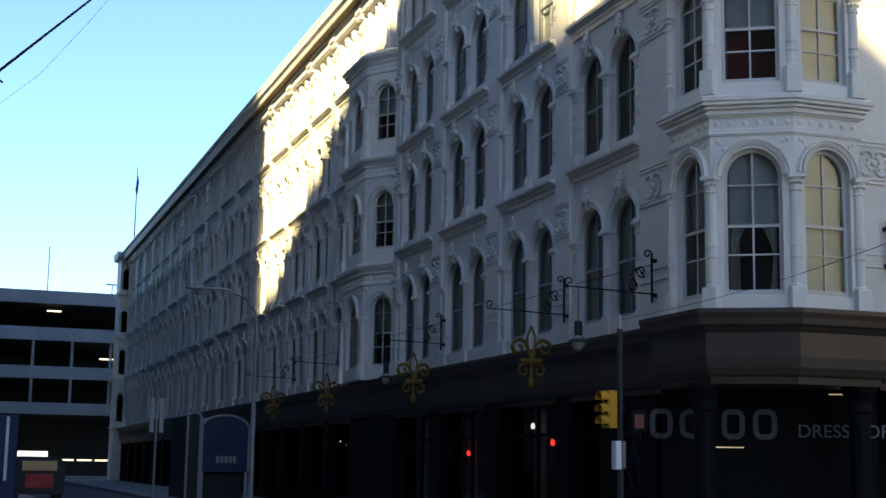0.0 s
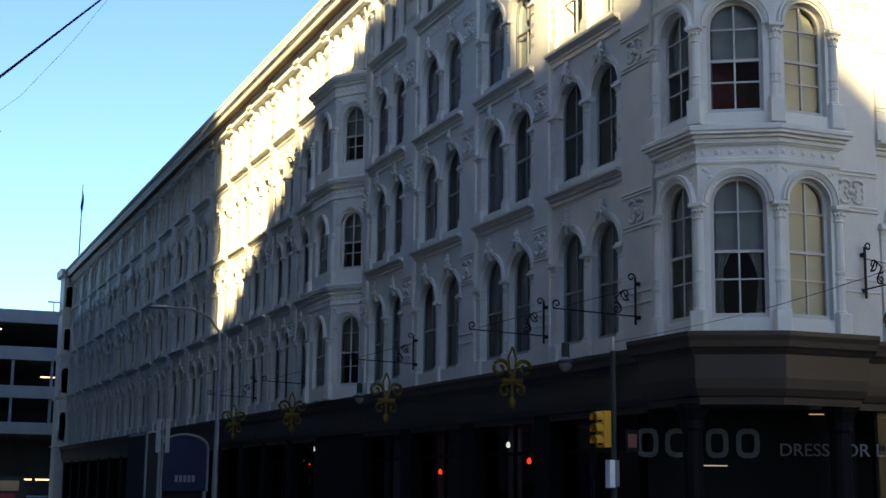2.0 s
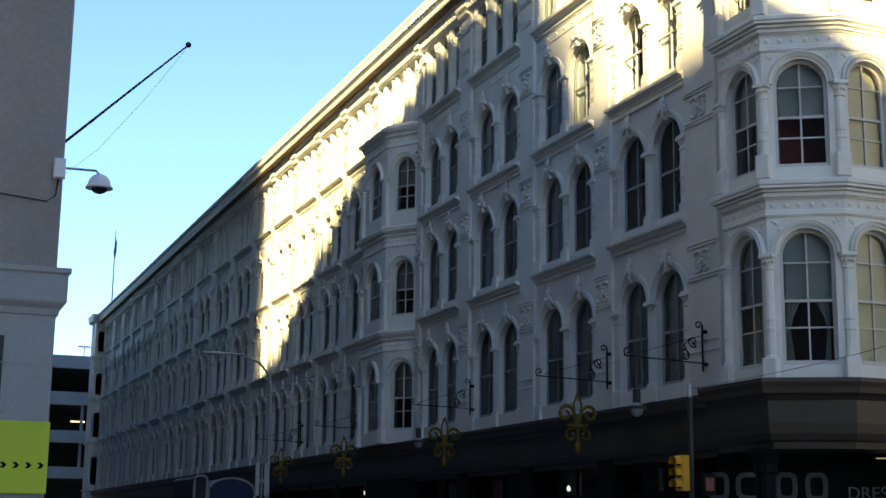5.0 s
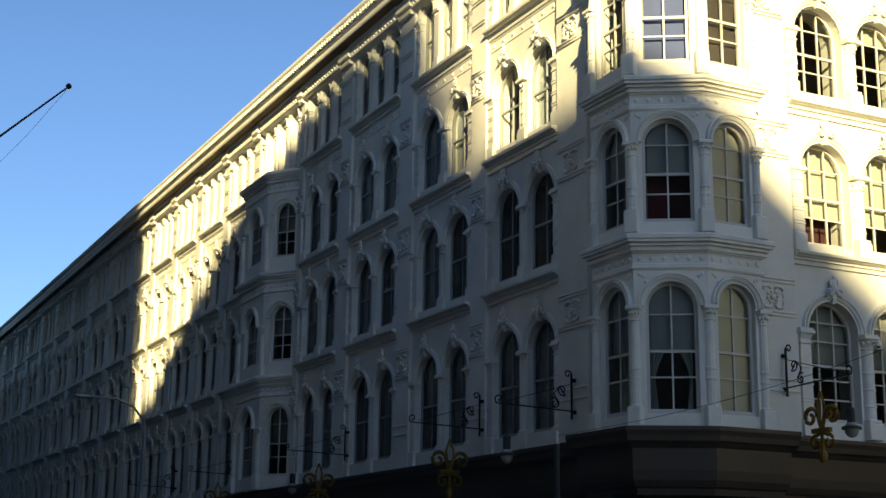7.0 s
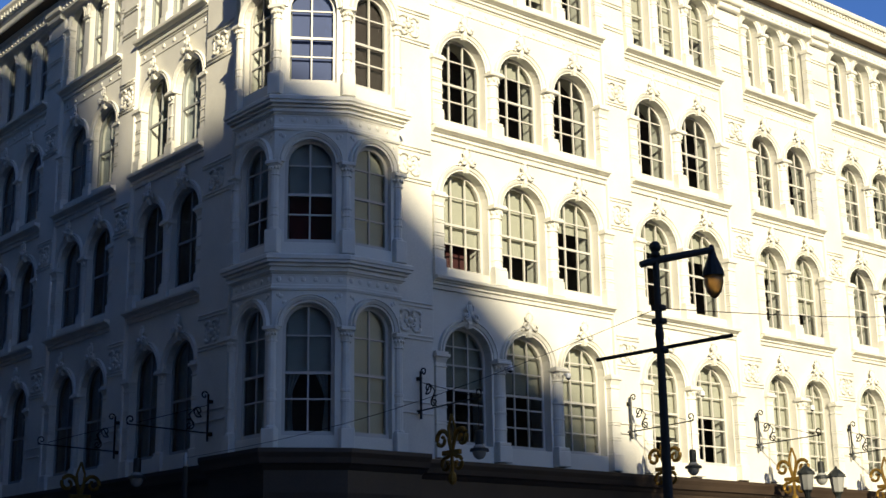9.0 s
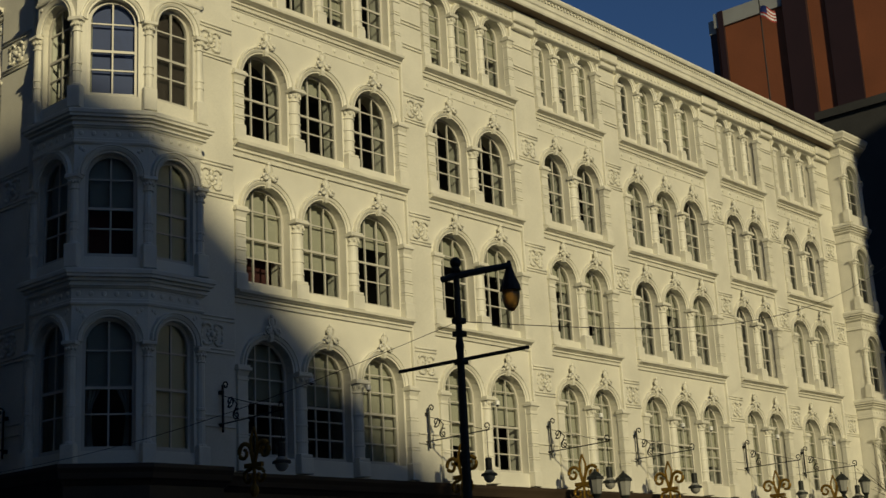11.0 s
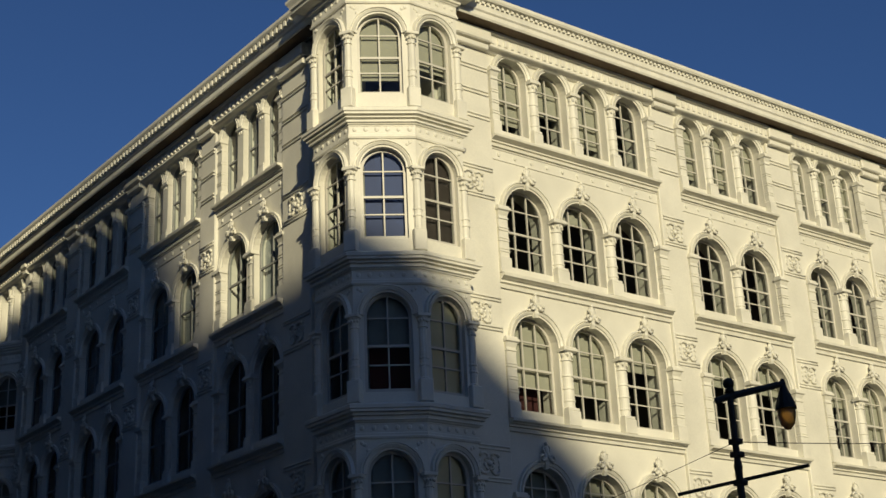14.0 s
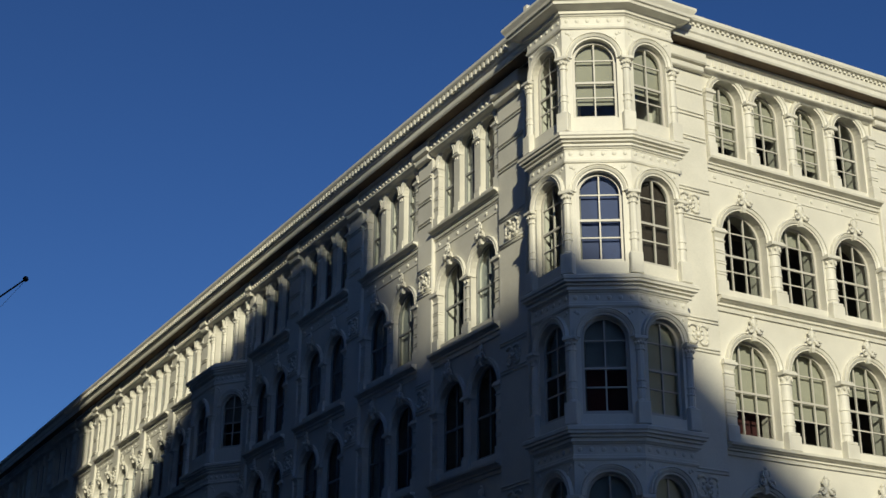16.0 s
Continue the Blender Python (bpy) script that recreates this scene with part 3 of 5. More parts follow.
part("wall", Form().box(-0.0, 47, Y_END + 1, Y_END + 1.4, GZ, 23.3), building, material=CREAM)
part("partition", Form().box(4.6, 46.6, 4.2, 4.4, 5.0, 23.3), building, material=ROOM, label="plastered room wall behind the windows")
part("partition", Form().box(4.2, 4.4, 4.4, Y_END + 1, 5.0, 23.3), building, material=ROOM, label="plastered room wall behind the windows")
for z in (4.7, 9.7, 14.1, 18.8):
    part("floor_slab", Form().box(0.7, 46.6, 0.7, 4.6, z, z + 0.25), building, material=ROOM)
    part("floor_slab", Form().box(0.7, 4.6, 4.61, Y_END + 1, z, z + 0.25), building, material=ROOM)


# corner oriel: plan of its cornice edge, from the west wall round to the south wall
def inset(P, d):
    """The plan moved inwards by d, its ends kept on the walls."""
    P = [Vector(p) for p in P]
    L = []
    for a, b in zip(P, P[1:]):
        t = (b - a).normalized()
        nrm = Vector((-t.y, t.x))
        L.append((a + nrm * d, b + nrm * d))
    Q = [L[0][0]]
    for (a, b), (c, e) in zip(L, L[1:]):
        t, u = b - a, e - c
        k = ((c.x - a.x) * u.y - (c.y - a.y) * u.x) / (t.x * u.y - t.y * u.x)
        Q.append(a + t * k)
    return Q + [L[-1][1]]


TIPS = [(0.02, 2.30), (-1.14, 2.30), (-1.14, 0.0), (0.67, -1.15), (2.77, -1.15), (2.77, 0.02)]
LIP = 0.28
BODY = [tuple(p) for p in inset(TIPS, LIP)]
oriel = BODY
ORIEL_BANDS = [(9.08, 10.05), (13.42, 14.40), (17.88, 18.86), (22.34, 23.42)]


def face_pose(p, q):
    p, q = Vector(p), Vector(q)
    mid = (p + q) / 2
    return pose(mid.x, mid.y, 0, 0, 0, math.degrees(math.atan2(q.y - p.y, q.x - p.x))), (q - p).length


def corner_column(h, r):
    """A round corner column with a square plinth, ring bands and a leafy capital."""
    f = Form()
    f.blk(-r * 1.5, r * 1.5, -r * 1.5, r, 0, 0.62, 0.02)
    f.lathe([(r * 1.25, 0.62), (r * 1.25, 0.66), (r, 0.70), (r, h * 0.40), (r * 1.16, h * 0.405), (r * 1.16, h * 0.425), (r, h * 0.43), (r, h * 0.48), (r * 1.16, h * 0.485), (r * 1.16, h * 0.505),
             (r, h * 0.51), (r * 0.92, h - 0.40), (r * 1.2, h - 0.39), (r * 1.2, h - 0.35), (r * 0.95, h - 0.34), (r * 1.1, h - 0.2), (r * 1.45, h - 0.1)], 10)
    f.blk(-r * 1.6, r * 1.6, -r * 1.6, r, h - 0.1, h, 0.015)
    for k in range(5):
        a = -0.4 - 0.58 * k
        f.ball((r * 1.2 * math.cos(a), r * 1.2 * math.sin(a), h - 0.2), 0.05, 6, 4)
    return f


def oriel_storey(plan, s, zfloor, zb, zt, zband, ztop, last=False, faces=(1, 2, 3), wk=0.70, rows=4, dress={}):
    """Walls, windows, corner columns, frieze and cornice of one storey of a bay window."""
    for i, (p, q) in enumerate(zip(plan, plan[1:])):
        m, L = face_pose(p, q)
        if i in faces:
            w = L * wk
            part("wall", wall_form(L, [0.0], [w], zfloor, zband + 0.3, zb, zt, 0.5), building, m, material=CREAM)
            window(building, m @ pose(0, -0.13, 0), w, s, zb, zt, 2, rows, *dress.get((s, i), (1, 0.075, (0.5,))))
            r = w / 2
            part("archivolt", archivolt_form(r), building, m @ pose(0, 0, zt - r), material=TRIM)
            f = Form()
            for sx in (-1, 1):
                for k in range(3):
                    f.ball((sx * (L / 2 - 0.16 - 0.08 * k), 0.0, zband - 0.12 - 0.05 * k * k), 0.06, 6, 4, sy=0.6)
            n = max(5, int(L / 0.28))
            for k in range(n):
                x = -L / 2 + L * (k + 0.5) / n
                f.ball((x, -0.02, zband + 0.29), 0.075, 7, 5, sy=0.45)
                f.blk(x - L / n * 0.46, x + L / n * 0.46, -0.035, -0.02, zband + 0.385, zband + 0.405, 0.004)
            part("ornament", f, building, m, material=TRIM)["kind"] = "stuff"
        else:
            part("wall", Form().box(-L / 2 + 0.012, L / 2 - 0.012, 0, 0.18, zfloor, zband + 0.3), building, m, material=CREAM)
    V = [Vector(p) for p in plan]
    first, lastv = min(faces), max(faces) + 1
    hcol = zt - (V[2] - V[1]).length * wk / 2 - zfloor
    for i in range(first, lastv + 1):
        ins = (V[i - 1] - V[i]).normalized() * (0.0 if i == first else 0.1) + (V[min(i + 1, len(V) - 1)] - V[i]).normalized() * (0.0 if i == lastv else 0.1)
        c = V[i] + ins * 0.5
        dirs = (V[i] - V[i - 1] if i > first else V[i + 1] - V[i]).normalized() + (V[min(i + 1, len(V) - 1)] - V[i] if i < lastv else V[i] - V[i - 1]).normalized()
        part("column", shared(("ocol", round(hcol, 2)), lambda: fix(corner_column(hcol, 0.125).mesh("column", TRIM))), building, pose(c.x, c.y, zfloor, 0, 0, math.degrees(math.atan2(dirs.y, dirs.x))))
    z = zband
    prof = [(-0.02, z - 0.02), (0.05, z), (0.07, z + 0.05), (0.04, z + 0.08), (0.04, z + 0.14), (0.02, z + 0.16), (0.02, z + 0.42), (0.06, z + 0.44), (0.08, z + 0.48), (0.13, z + 0.49)]
    if last:
        prof += [(0.14, z + 0.58), (0.20, z + 0.60), (0.44, z + 0.66), (0.46, z + 0.74), (0.52, z + 0.76), (0.54, z + 0.84), (0.62, z + 0.98), (0.62, z + 1.06), (-0.1, z + 1.12)]
        ztop = z + 1.08
    else:
        prof += [(0.13, z + 0.55), (0.08, z + 0.56), (0.08, z + 0.60), (0.18, z + 0.61), (0.18, z + 0.65), (0.13, z + 0.66), (0.13, z + 0.69), (0.25, z + 0.70), (0.25, z + 0.76), (0.29, z + 0.79), (0.29, z + 0.88), (0.24, z + 0.92), (0.08, ztop), (-0.1, ztop + 0.02)]
    part("oriel_cornice", Form().sweep(prof, list(plan)), building, material=TRIM)
    P = [Vector(p) for p in plan]
    cap = Form()
    n = len(P)
    cap.add([(p.x, p.y, ztop + 0.03) for p in P] + [(p.x, p.y, ztop - 0.25) for p in P], [tuple(range(n)), tuple(reversed(range(n, 2 * n)))])
    part("floor_slab", cap, building, material=CREAM)


DRESS = {(0, 1): (2, 0.09, (0.5,)), (0, 2): (2, 0.09, (0.52,)), (0, 3): (4, 0.09, (0.97,)), (1, 1): (2, 0.09, (0.5,)), (1, 2): (2, 0.09, (0.5,)), (1, 3): (4, 0.09, (0.97,)),
         (2, 1): (0, 0.09), (2, 2): (3, 0.09, (0.99,)), (2, 3): (5, 0.09, (0.99,)), (3, 1): (0, 0.09), (3, 2): (1, 0.09, (0.78,)), (3, 3): (1, 0.09, (0.6,))}
ZF = [4.9, 10.05, 14.40, 18.86]
GL = [(5.36, 8.78), (10.36, 13.2), (14.80, 17.62), (19.35, 22.0)]
for s in range(4):
    oriel_storey(BODY, s, ZF[s], GL[s][0], GL[s][1], ORIEL_BANDS[s][0], ORIEL_BANDS[s][1], s == 3, dress=DRESS)

# tied-back curtains in the lower half of the corner window
m_, L_ = face_pose(BODY[2], BODY[3])
for sx in (-1, 1):
    f = Form()
    rows_ = []
    for z, x_in in ((5.5, 0.36), (5.9, 0.40), (6.3, 0.44), (6.6, 0.36), (6.95, 0.20)):
        rows_.append([(sx * (0.52 - (0.52 - x_in) * u / 6), 0.36 + 0.025 * math.cos(3.1 * u), z) for u in range(7)])
    f.add([p for r_ in rows_ for p in r_] , [(7 * j + i, 7 * j + i + 1, 7 * j + 8 + i, 7 * j + 7 + i) for j in range(4) for i in range(6)])
    part("drape", f, building, m_, label="pale tied-back curtain", material=CURTAIN)

# smaller canted bay on the west front
SMALL = [tuple(p) for p in inset([(0.02, 32.5), (-1.15, 32.3), (-1.15, 28.9), (0.02, 27.2)], 0.22)]
for s, (zf, zb, zt, zband, ztop) in enumerate(((4.95, 5.5, 8.5, 8.95, 9.75), (9.75, 10.5, 13.0, 13.6, 14.55), (14.55, 15.2, 17.7, 18.2, 19.25))):
    oriel_storey(SMALL, s, zf, zb, zt, zband, ztop, faces=(1, 2), wk=0.56)
CS3, W3 = (-1.55, 0.0, 1.55), 1.08
part("wall", wall_form(5.2, CS3, [W3] * 3, 19.1, 22.14, 19.5, 22.16), building, west(29.8), material=CREAM)
for x_ in CS3:
    window(building, west(29.8) @ pose(x_, 0, 0), W3, 3, 19.5, 22.16, 2, 2, 0, 0.09, (0.5,), SASH_SHADED)
for x_ in (-2.33, -0.775, 0.775, 2.33):
    part("column", fix(column_form(2.42, 0.13).mesh("column", TRIM)), building, west(29.8) @ pose(x_, 0, 19.2))
part("frieze", frieze_form(5.2), building, west(29.8), material=TRIM)
for k in range(3):
    mm = west(28.25 + 1.55 * k)
    part("archivolt", archivolt_form(0.54), building, mm @ pose(0, 0, 21.62), material=TRIM)

# far corner bay at the end of the south front
END = [tuple(p) for p in inset([(42.9, 0.02), (42.9, -1.15), (45.2, -1.15), (47.0, 0.2)], 0.26)]
END = [END[0], END[1], END[2], END[3]]
for s in range(4):
    oriel_storey(END, s, ZF[s], GL[s][0], GL[s][1], ORIEL_BANDS[s][0], ORIEL_BANDS[s][1], s == 3, faces=(1, 2))
# round-cornered pavilion at the far end of the west front
part("wall", Form().box(-1.0, 0.3, Y_END + 1.1, Y_END + 4.5, GZ, 23.2), building, material=CREAM)
part("cornice", Form().sweep([(0.0, 22.8), (0.5, 22.95), (0.6, 23.6), (0.0, 23.7)], [(-0.9, Y_END + 4.5), (-0.9, Y_END + 1.1), (0.3, Y_END + 1.1)]), building, material=TRIM)

for zb_, zt_, st_, sb_ in STOREYS:
    mm = pose(-0.42, Y_END + 0.77, 0)
    w_ = part("window", fix(pane_form(0.62, zb_, zt_ - 0.3).mesh("window", SHOP)), building, mm)
    part("archivolt", shared(("av", 0.31), lambda: fix(archivolt_form(0.31).mesh("archivolt", TRIM))), building, pose(-0.42, Y_END + 1.1, zt_ - 0.61))
    part("string_course", Form().sweep([(0.0, sb_), (0.1, sb_), (0.22, st_ - 0.08), (0.22, st_), (0.0, st_ + 0.02)], [(-1.0, Y_END + 4.5), (-1.0, Y_END + 1.1), (0.0, Y_END + 1.1)]), building, material=TRIM)

# street level: brown fascia, dark shopfront and columns
FASCIA = [(0.0, 3.3), (0.10, 3.3), (0.12, 3.46), (0.20, 3.50), (0.27, 3.66), (0.30, 3.9), (0.31, 4.44), (0.36, 4.48), (0.42, 4.56), (0.52, 4.60), (0.54, 4.74), (0.58, 4.86), (0.58, 4.96), (0.0, 5.03)]
FPLAN = [(0, Y_END + 1.2), (0, 2.9), (-0.95, 2.2), (-0.95, -0.05), (0.6, -0.98), (2.7, -0.98), (3.4, 0), (47, 0)]
part("fascia", Form().sweep(FASCIA, FPLAN), building, material=BROWN, label="dark brown painted fascia over the shops")
part("soffit", Form().add([(*p, 3.34) for p in FPLAN] + [(47, 3.4, 3.34), (3.3, 3.4, 3.34), (3.3, Y_END + 1.2, 3.34)], [tuple(range(len(FPLAN) + 3))]), building, material=BROWN)
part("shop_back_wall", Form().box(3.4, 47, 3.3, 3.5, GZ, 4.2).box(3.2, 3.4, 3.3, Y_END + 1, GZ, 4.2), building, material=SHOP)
for group_, place in ((SOUTH, south), (WEST, west)):
    for i, (a, b, n) in enumerate(group_):
        W = b - a
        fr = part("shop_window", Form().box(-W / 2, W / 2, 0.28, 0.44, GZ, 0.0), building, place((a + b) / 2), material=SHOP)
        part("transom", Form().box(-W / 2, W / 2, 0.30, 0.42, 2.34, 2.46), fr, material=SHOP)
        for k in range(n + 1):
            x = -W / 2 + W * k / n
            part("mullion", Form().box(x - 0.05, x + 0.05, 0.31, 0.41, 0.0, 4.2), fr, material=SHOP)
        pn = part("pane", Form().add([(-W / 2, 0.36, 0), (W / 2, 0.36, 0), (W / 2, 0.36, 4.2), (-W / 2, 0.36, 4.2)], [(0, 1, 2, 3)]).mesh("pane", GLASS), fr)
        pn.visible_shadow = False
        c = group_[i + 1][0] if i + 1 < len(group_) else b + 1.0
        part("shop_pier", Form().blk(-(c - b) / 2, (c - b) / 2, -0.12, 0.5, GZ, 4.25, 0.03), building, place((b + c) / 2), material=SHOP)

crest = part("cresting", Form().sweep([(-0.06, 23.95), (0.0, 23.95), (0.0, 24.02), (-0.06, 24.02)], BODY), building, material=TRIM, label="low white railing on the oriel roof")
for (p_, q_) in zip(BODY[1:], BODY[2:-1]):
    for k in range(7):
        v_ = Vector(p_).lerp(Vector(q_), k / 6)
        part("baluster", Form().box(v_.x - 0.03, v_.x + 0.03, v_.y - 0.03, v_.y + 0.03, 23.4, 23.95), crest, material=TRIM)
for p_ in BODY[1:-1]:
    part("newel", Form().box(p_[0] - 0.09, p_[0] + 0.09, p_[1] - 0.09, p_[1] + 0.09, 23.38, 24.15), crest, material=TRIM)
part("room_wall", Form().box(-0.35, 1.4, 0.55, 0.6, 10.1, 12.0), building, material=RED_ROOM, label="dark red room wall behind the corner window")
part("room_wall", Form().box(4.7, 6.5, 0.92, 0.97, 10.2, 11.7), building, material=DARK_RED, label="dark red screen behind a window")
for i_, (x_, y_) in enumerate(((-0.95, 0.42), (2.5, -0.6))):
    part("shop_column", Form().lathe([(0.34, GZ), (0.34, GZ + 0.4), (0.26, GZ + 0.45), (0.24, 2.7), (0.29, 2.75), (0.27, 2.95), (0.36, 3.15), (0.40, 3.2), (0.40, 3.33)], 12, (x_, y_, 0)), building, material=SHOP)

# ---- buildings round about ----
def block(name, x0, x1, y0, y1, h, material, label):
    f = Form()
    f.box(x0, x1, y0, y1, GZ, h)
    f.box(x0 - 0.3, x1 + 0.3, y0 - 0.3, y1 + 0.3, h, h + 0.6)
    return solid(name, f, material, label, "building")


# unseen office-block slab behind the viewer, outlined to throw the shade on the corner
XS = -26.0
SHIFT, LIFT = 59.6, 0.762 * 26.0
STEPS = [(-60.0, 14.9), (10.4, 14.9), (10.9, 16.0), (12.2, 17.9), (13.5, 19.8), (14.0, 21.6), (15.2, 22.25), (20.5, 22.3), (24.0, 22.2), (26.6, 21.6), (28.0, 20.4), (30.0, 19.9),
         (34.6, 19.2), (38.2, 16.9), (42.0, 15.1), (45.5, 13.5), (47.3, 11.4), (56.0, 10.5)]
f = Form()
prof = [(a - SHIFT, b + LIFT) for a, b in STEPS]
prof = [(prof[0][0], GZ)] + prof + [(prof[-1][0], GZ)]
n = len(prof)
f.add([(XS, a, b) for a, b in prof] + [(XS - 2.5, a, b) for a, b in prof], [tuple(range(n)), tuple(reversed(range(n, 2 * n)))] + [(i, (i + 1) % n, n + (i + 1) % n, n + i) for i in range(n)])
solid("office_shade_slab", f, GREYSTONE, "unseen stepped slab for an office block, shading the store's corner", "building")

# grey stuccoed corner house across the west street, with a taller block behind it
CX, CY, CE = -17.9, 0.89, 24.0
house = thing("corner_house", "grey stuccoed corner house with a moulded stone band, in shade", "building")
part("wall", Form().blk(CX - 22, CX, CY, CE, 6.4, 20, 0.05), house, material=GREYSTONE)
part("base_wall", Form().blk(CX - 22, CX + 0.04, CY - 0.04, CE, GZ, 5.62, 0.05), house, material=CONCRETE, label="paler stone base wall")
part("band", Form().sweep([(0.0, 5.50), (0.08, 5.53), (0.10, 5.66), (0.20, 5.76), (0.22, 5.80), (0.22, 6.36), (0.27, 6.40), (0.27, 6.50), (0.0, 6.54)], [(CX - 22, CY), (CX, CY), (CX, CE)]), house, material=CONCRETE)
part("band", Form().sweep([(0.0, 4.50), (0.06, 4.50), (0.06, 4.54), (0.0, 4.54)], [(CX - 22, CY), (CX, CY), (CX, CE)]), house, material=CONCRETE)
for x_ in (-18.85, -21.0, -23.2):
    wn = part("window", Form().box(x_ - 1.05, x_, CY - 0.06, CY + 0.3, 3.62, 5.06), house, material=DARK_GLAZED, label="dark shop window in the base wall")
    part("sill", Form().blk(x_ - 1.12, x_ + 0.07, CY - 0.12, CY, 3.52, 3.62, 0.02), wn, material=CONCRETE)
# Out of view; added so the south windows reflect a dark mass.
block("reflection_block", 31.5, 120, -62, -31, 45, DARK_GLAZED, "unseen dark block added for the store windows to reflect")
# Unseen block; its height and colour are set for the west front's light.
block("tall_shade_block", -44, -18.75, 11.6, 125, 90, BLUE_GREY, "unseen tall grey block behind the corner house, dimming the west front")

# parking garage across the far end of the west street
garage = thing("parking_garage", "open concrete parking garage with lit decks", "building")
GY = Y_END + 14
for z0, z1 in ((6.6, 7.9), (10.6, 12.0), (14.9, 16.4), (19.1, 20.6)):
    part("parapet", Form().blk(-60, 10, GY, GY + 0.4, z0, z1, 0.05), garage, material=CONCRETE)
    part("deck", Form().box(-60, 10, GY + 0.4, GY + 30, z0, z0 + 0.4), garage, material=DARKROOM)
for k in range(14):
    x = -52.0 + 4.3 * k
    part("post", Form().box(x, x + 0.3, GY + 0.5, GY + 0.8, 7.9, 14.9), garage, material=CONCRETE)
part("pier", Form().box(8, 9, GY + 0.5, GY + 1.5, GZ, 19.1), garage, material=CONCRETE)
part("pier", Form().box(-30, -29, GY + 0.5, GY + 1.5, GZ, 19.1), garage, material=CONCRETE)
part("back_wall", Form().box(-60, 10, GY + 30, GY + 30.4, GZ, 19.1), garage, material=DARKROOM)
for x, z in ((-7.5, 18.4), (-1.3, 13.1), (-15.0, 18.4), (-20.0, 13.1), (-3.2, 1.5), (-1.2, 1.5), (-5.2, 1.5), (0.8, 1.5), (-9.0, 1.8)):
    part("tube_lamp", Form().box(x, x + 1.6, GY + 2, GY + 2.12, z, z + 0.16), garage, material=WARM_LAMP)
# Glowing panel in place of daylight through the garage's far opening.
part("daylight_panel", Form().box(-10.4, -6.6, GY - 0.1, GY - 0.02, 1.5, 2.5), garage, material=LIT_PANEL, label="glowing white panel standing in for daylight through the far opening")
for x, h in ((-7.7, 25.7), (-0.5, 21.7)):
    part("mast", Form().tube([(x, GY + 0.2, 20.5), (x, GY + 0.2, h)], 0.06), garage, material=STEEL)
part("lamp_head", Form().box(-1.2, 0.2, GY + 0.1, GY + 0.3, 21.6, 21.75), garage, material=STEEL)

# orange brick tower far behind the south front, its west side in view
tower = thing("brick_tower", "tall orange-brown brick tower with dark glass strips", "building")
part("wall", Form().box(110, 150, 0, 41.9, GZ, 63.0), tower, material=BRICK)
part("wall", Form().box(110.2, 150, 0, 33.6, 63.0, 95), tower, material=BRICK)
part("coping", Form().box(109.8, 140, 33.6, 42.0, 63.0, 64.75), tower, material=CONCRETE, label="pale concrete coping")
part("end_strip", Form().box(110.3, 150, 41.9, 42.85, GZ, 62.6), tower, material=BRICK_DARK)
part("end_coping", Form().box(110.2, 112, 41.95, 42.9, 62.6, 64.2), tower, material=CONCRETE)
part("glass_strip", Form().box(109.7, 110.2, 40.75, 41.45, GZ, 64.8), tower, material=BRICK_DARK)
part("glass_strip", Form().box(109.5, 110.3, 30.7, 33.4, GZ, 95), tower, material=BRICK_DARK)
part("glass_strip", Form().box(109.7, 110.3, 25.6, 28.6, GZ, 95), tower, material=BRICK_DARK)
block("slate_block", 70, 100, -14, 12.3, 34.3, DARKROOM, "dark slate-grey block behind the store")

# ---- things in the street ----
def plank(f, m, pts, thick):
    """A flat cut shape from plan points (x, z), thick along y, placed by m."""
    n = len(pts)
    vs = [(x, -thick / 2, z) for x, z in pts] + [(x, thick / 2, z) for x, z in pts]
    fs = [tuple(range(n)), tuple(reversed(range(n, 2 * n)))] + [(i, (i + 1) % n, n + (i + 1) % n, n + i) for i in range(n)]
    return f.add([m @ Vector(v) for v in vs], fs)


def curl(cx, cz, r0, r1, a0, a1, n=14, y=0.0):
    """Points of a flat spiral in the x-z plane."""
    return [(cx + (r0 + (r1 - r0) * i / n) * math.cos(radians(a0 + (a1 - a0) * i / n)), y, cz + (r0 + (r1 - r0) * i / n) * math.sin(radians(a0 + (a1 - a0) * i / n))) for i in range(n + 1)]


def bracket(m, group):
    """A wrought-iron wall bracket with scrolls and a stay; it stands out along -y from the wall."""
    ob = thing("wall_bracket", "black wrought-iron scroll bracket on the wall", "bracket", m, group)
    turn = pose(0, 0, 0, 0, 0, -90)
    part("plate", Form().tube([(0, -0.16, 6.05), (0, -0.16, 7.35)], 0.035).blk(-0.05, 0.05, -0.17, 0.0, 6.2, 6.3, 0.01).blk(-0.05, 0.05, -0.17, 0.0, 7.1, 7.2, 0.01), ob, material=IRON)
    part("arm", Form().tube([(0, -0.16, 6.28), (0, -1.4, 6.32), (0, -2.6, 6.36)], 0.02), ob, material=IRON)
    part("stay", Form().tube([(0, -0.16, 7.05), (0, -2.3, 6.42)], 0.009, 4), ob, material=IRON)
    for pts in (curl(0.28, 7.32, 0.12, 0.03, 180, -220), curl(0.46, 6.86, 0.17, 0.04, -120, 300), curl(0.72, 6.46, 0.17, 0.04, 60, 480), curl(2.5, 6.48, 0.13, 0.03, -60, 330),
                [(0.36, 0, 6.70), (0.55, 0, 6.95), (0.75, 0, 6.75), (0.62, 0, 6.5), (0.80, 0, 6.34)]):
        part("scroll", Form().tube(pts, 0.022, 5), ob, turn, material=IRON)
    return ob


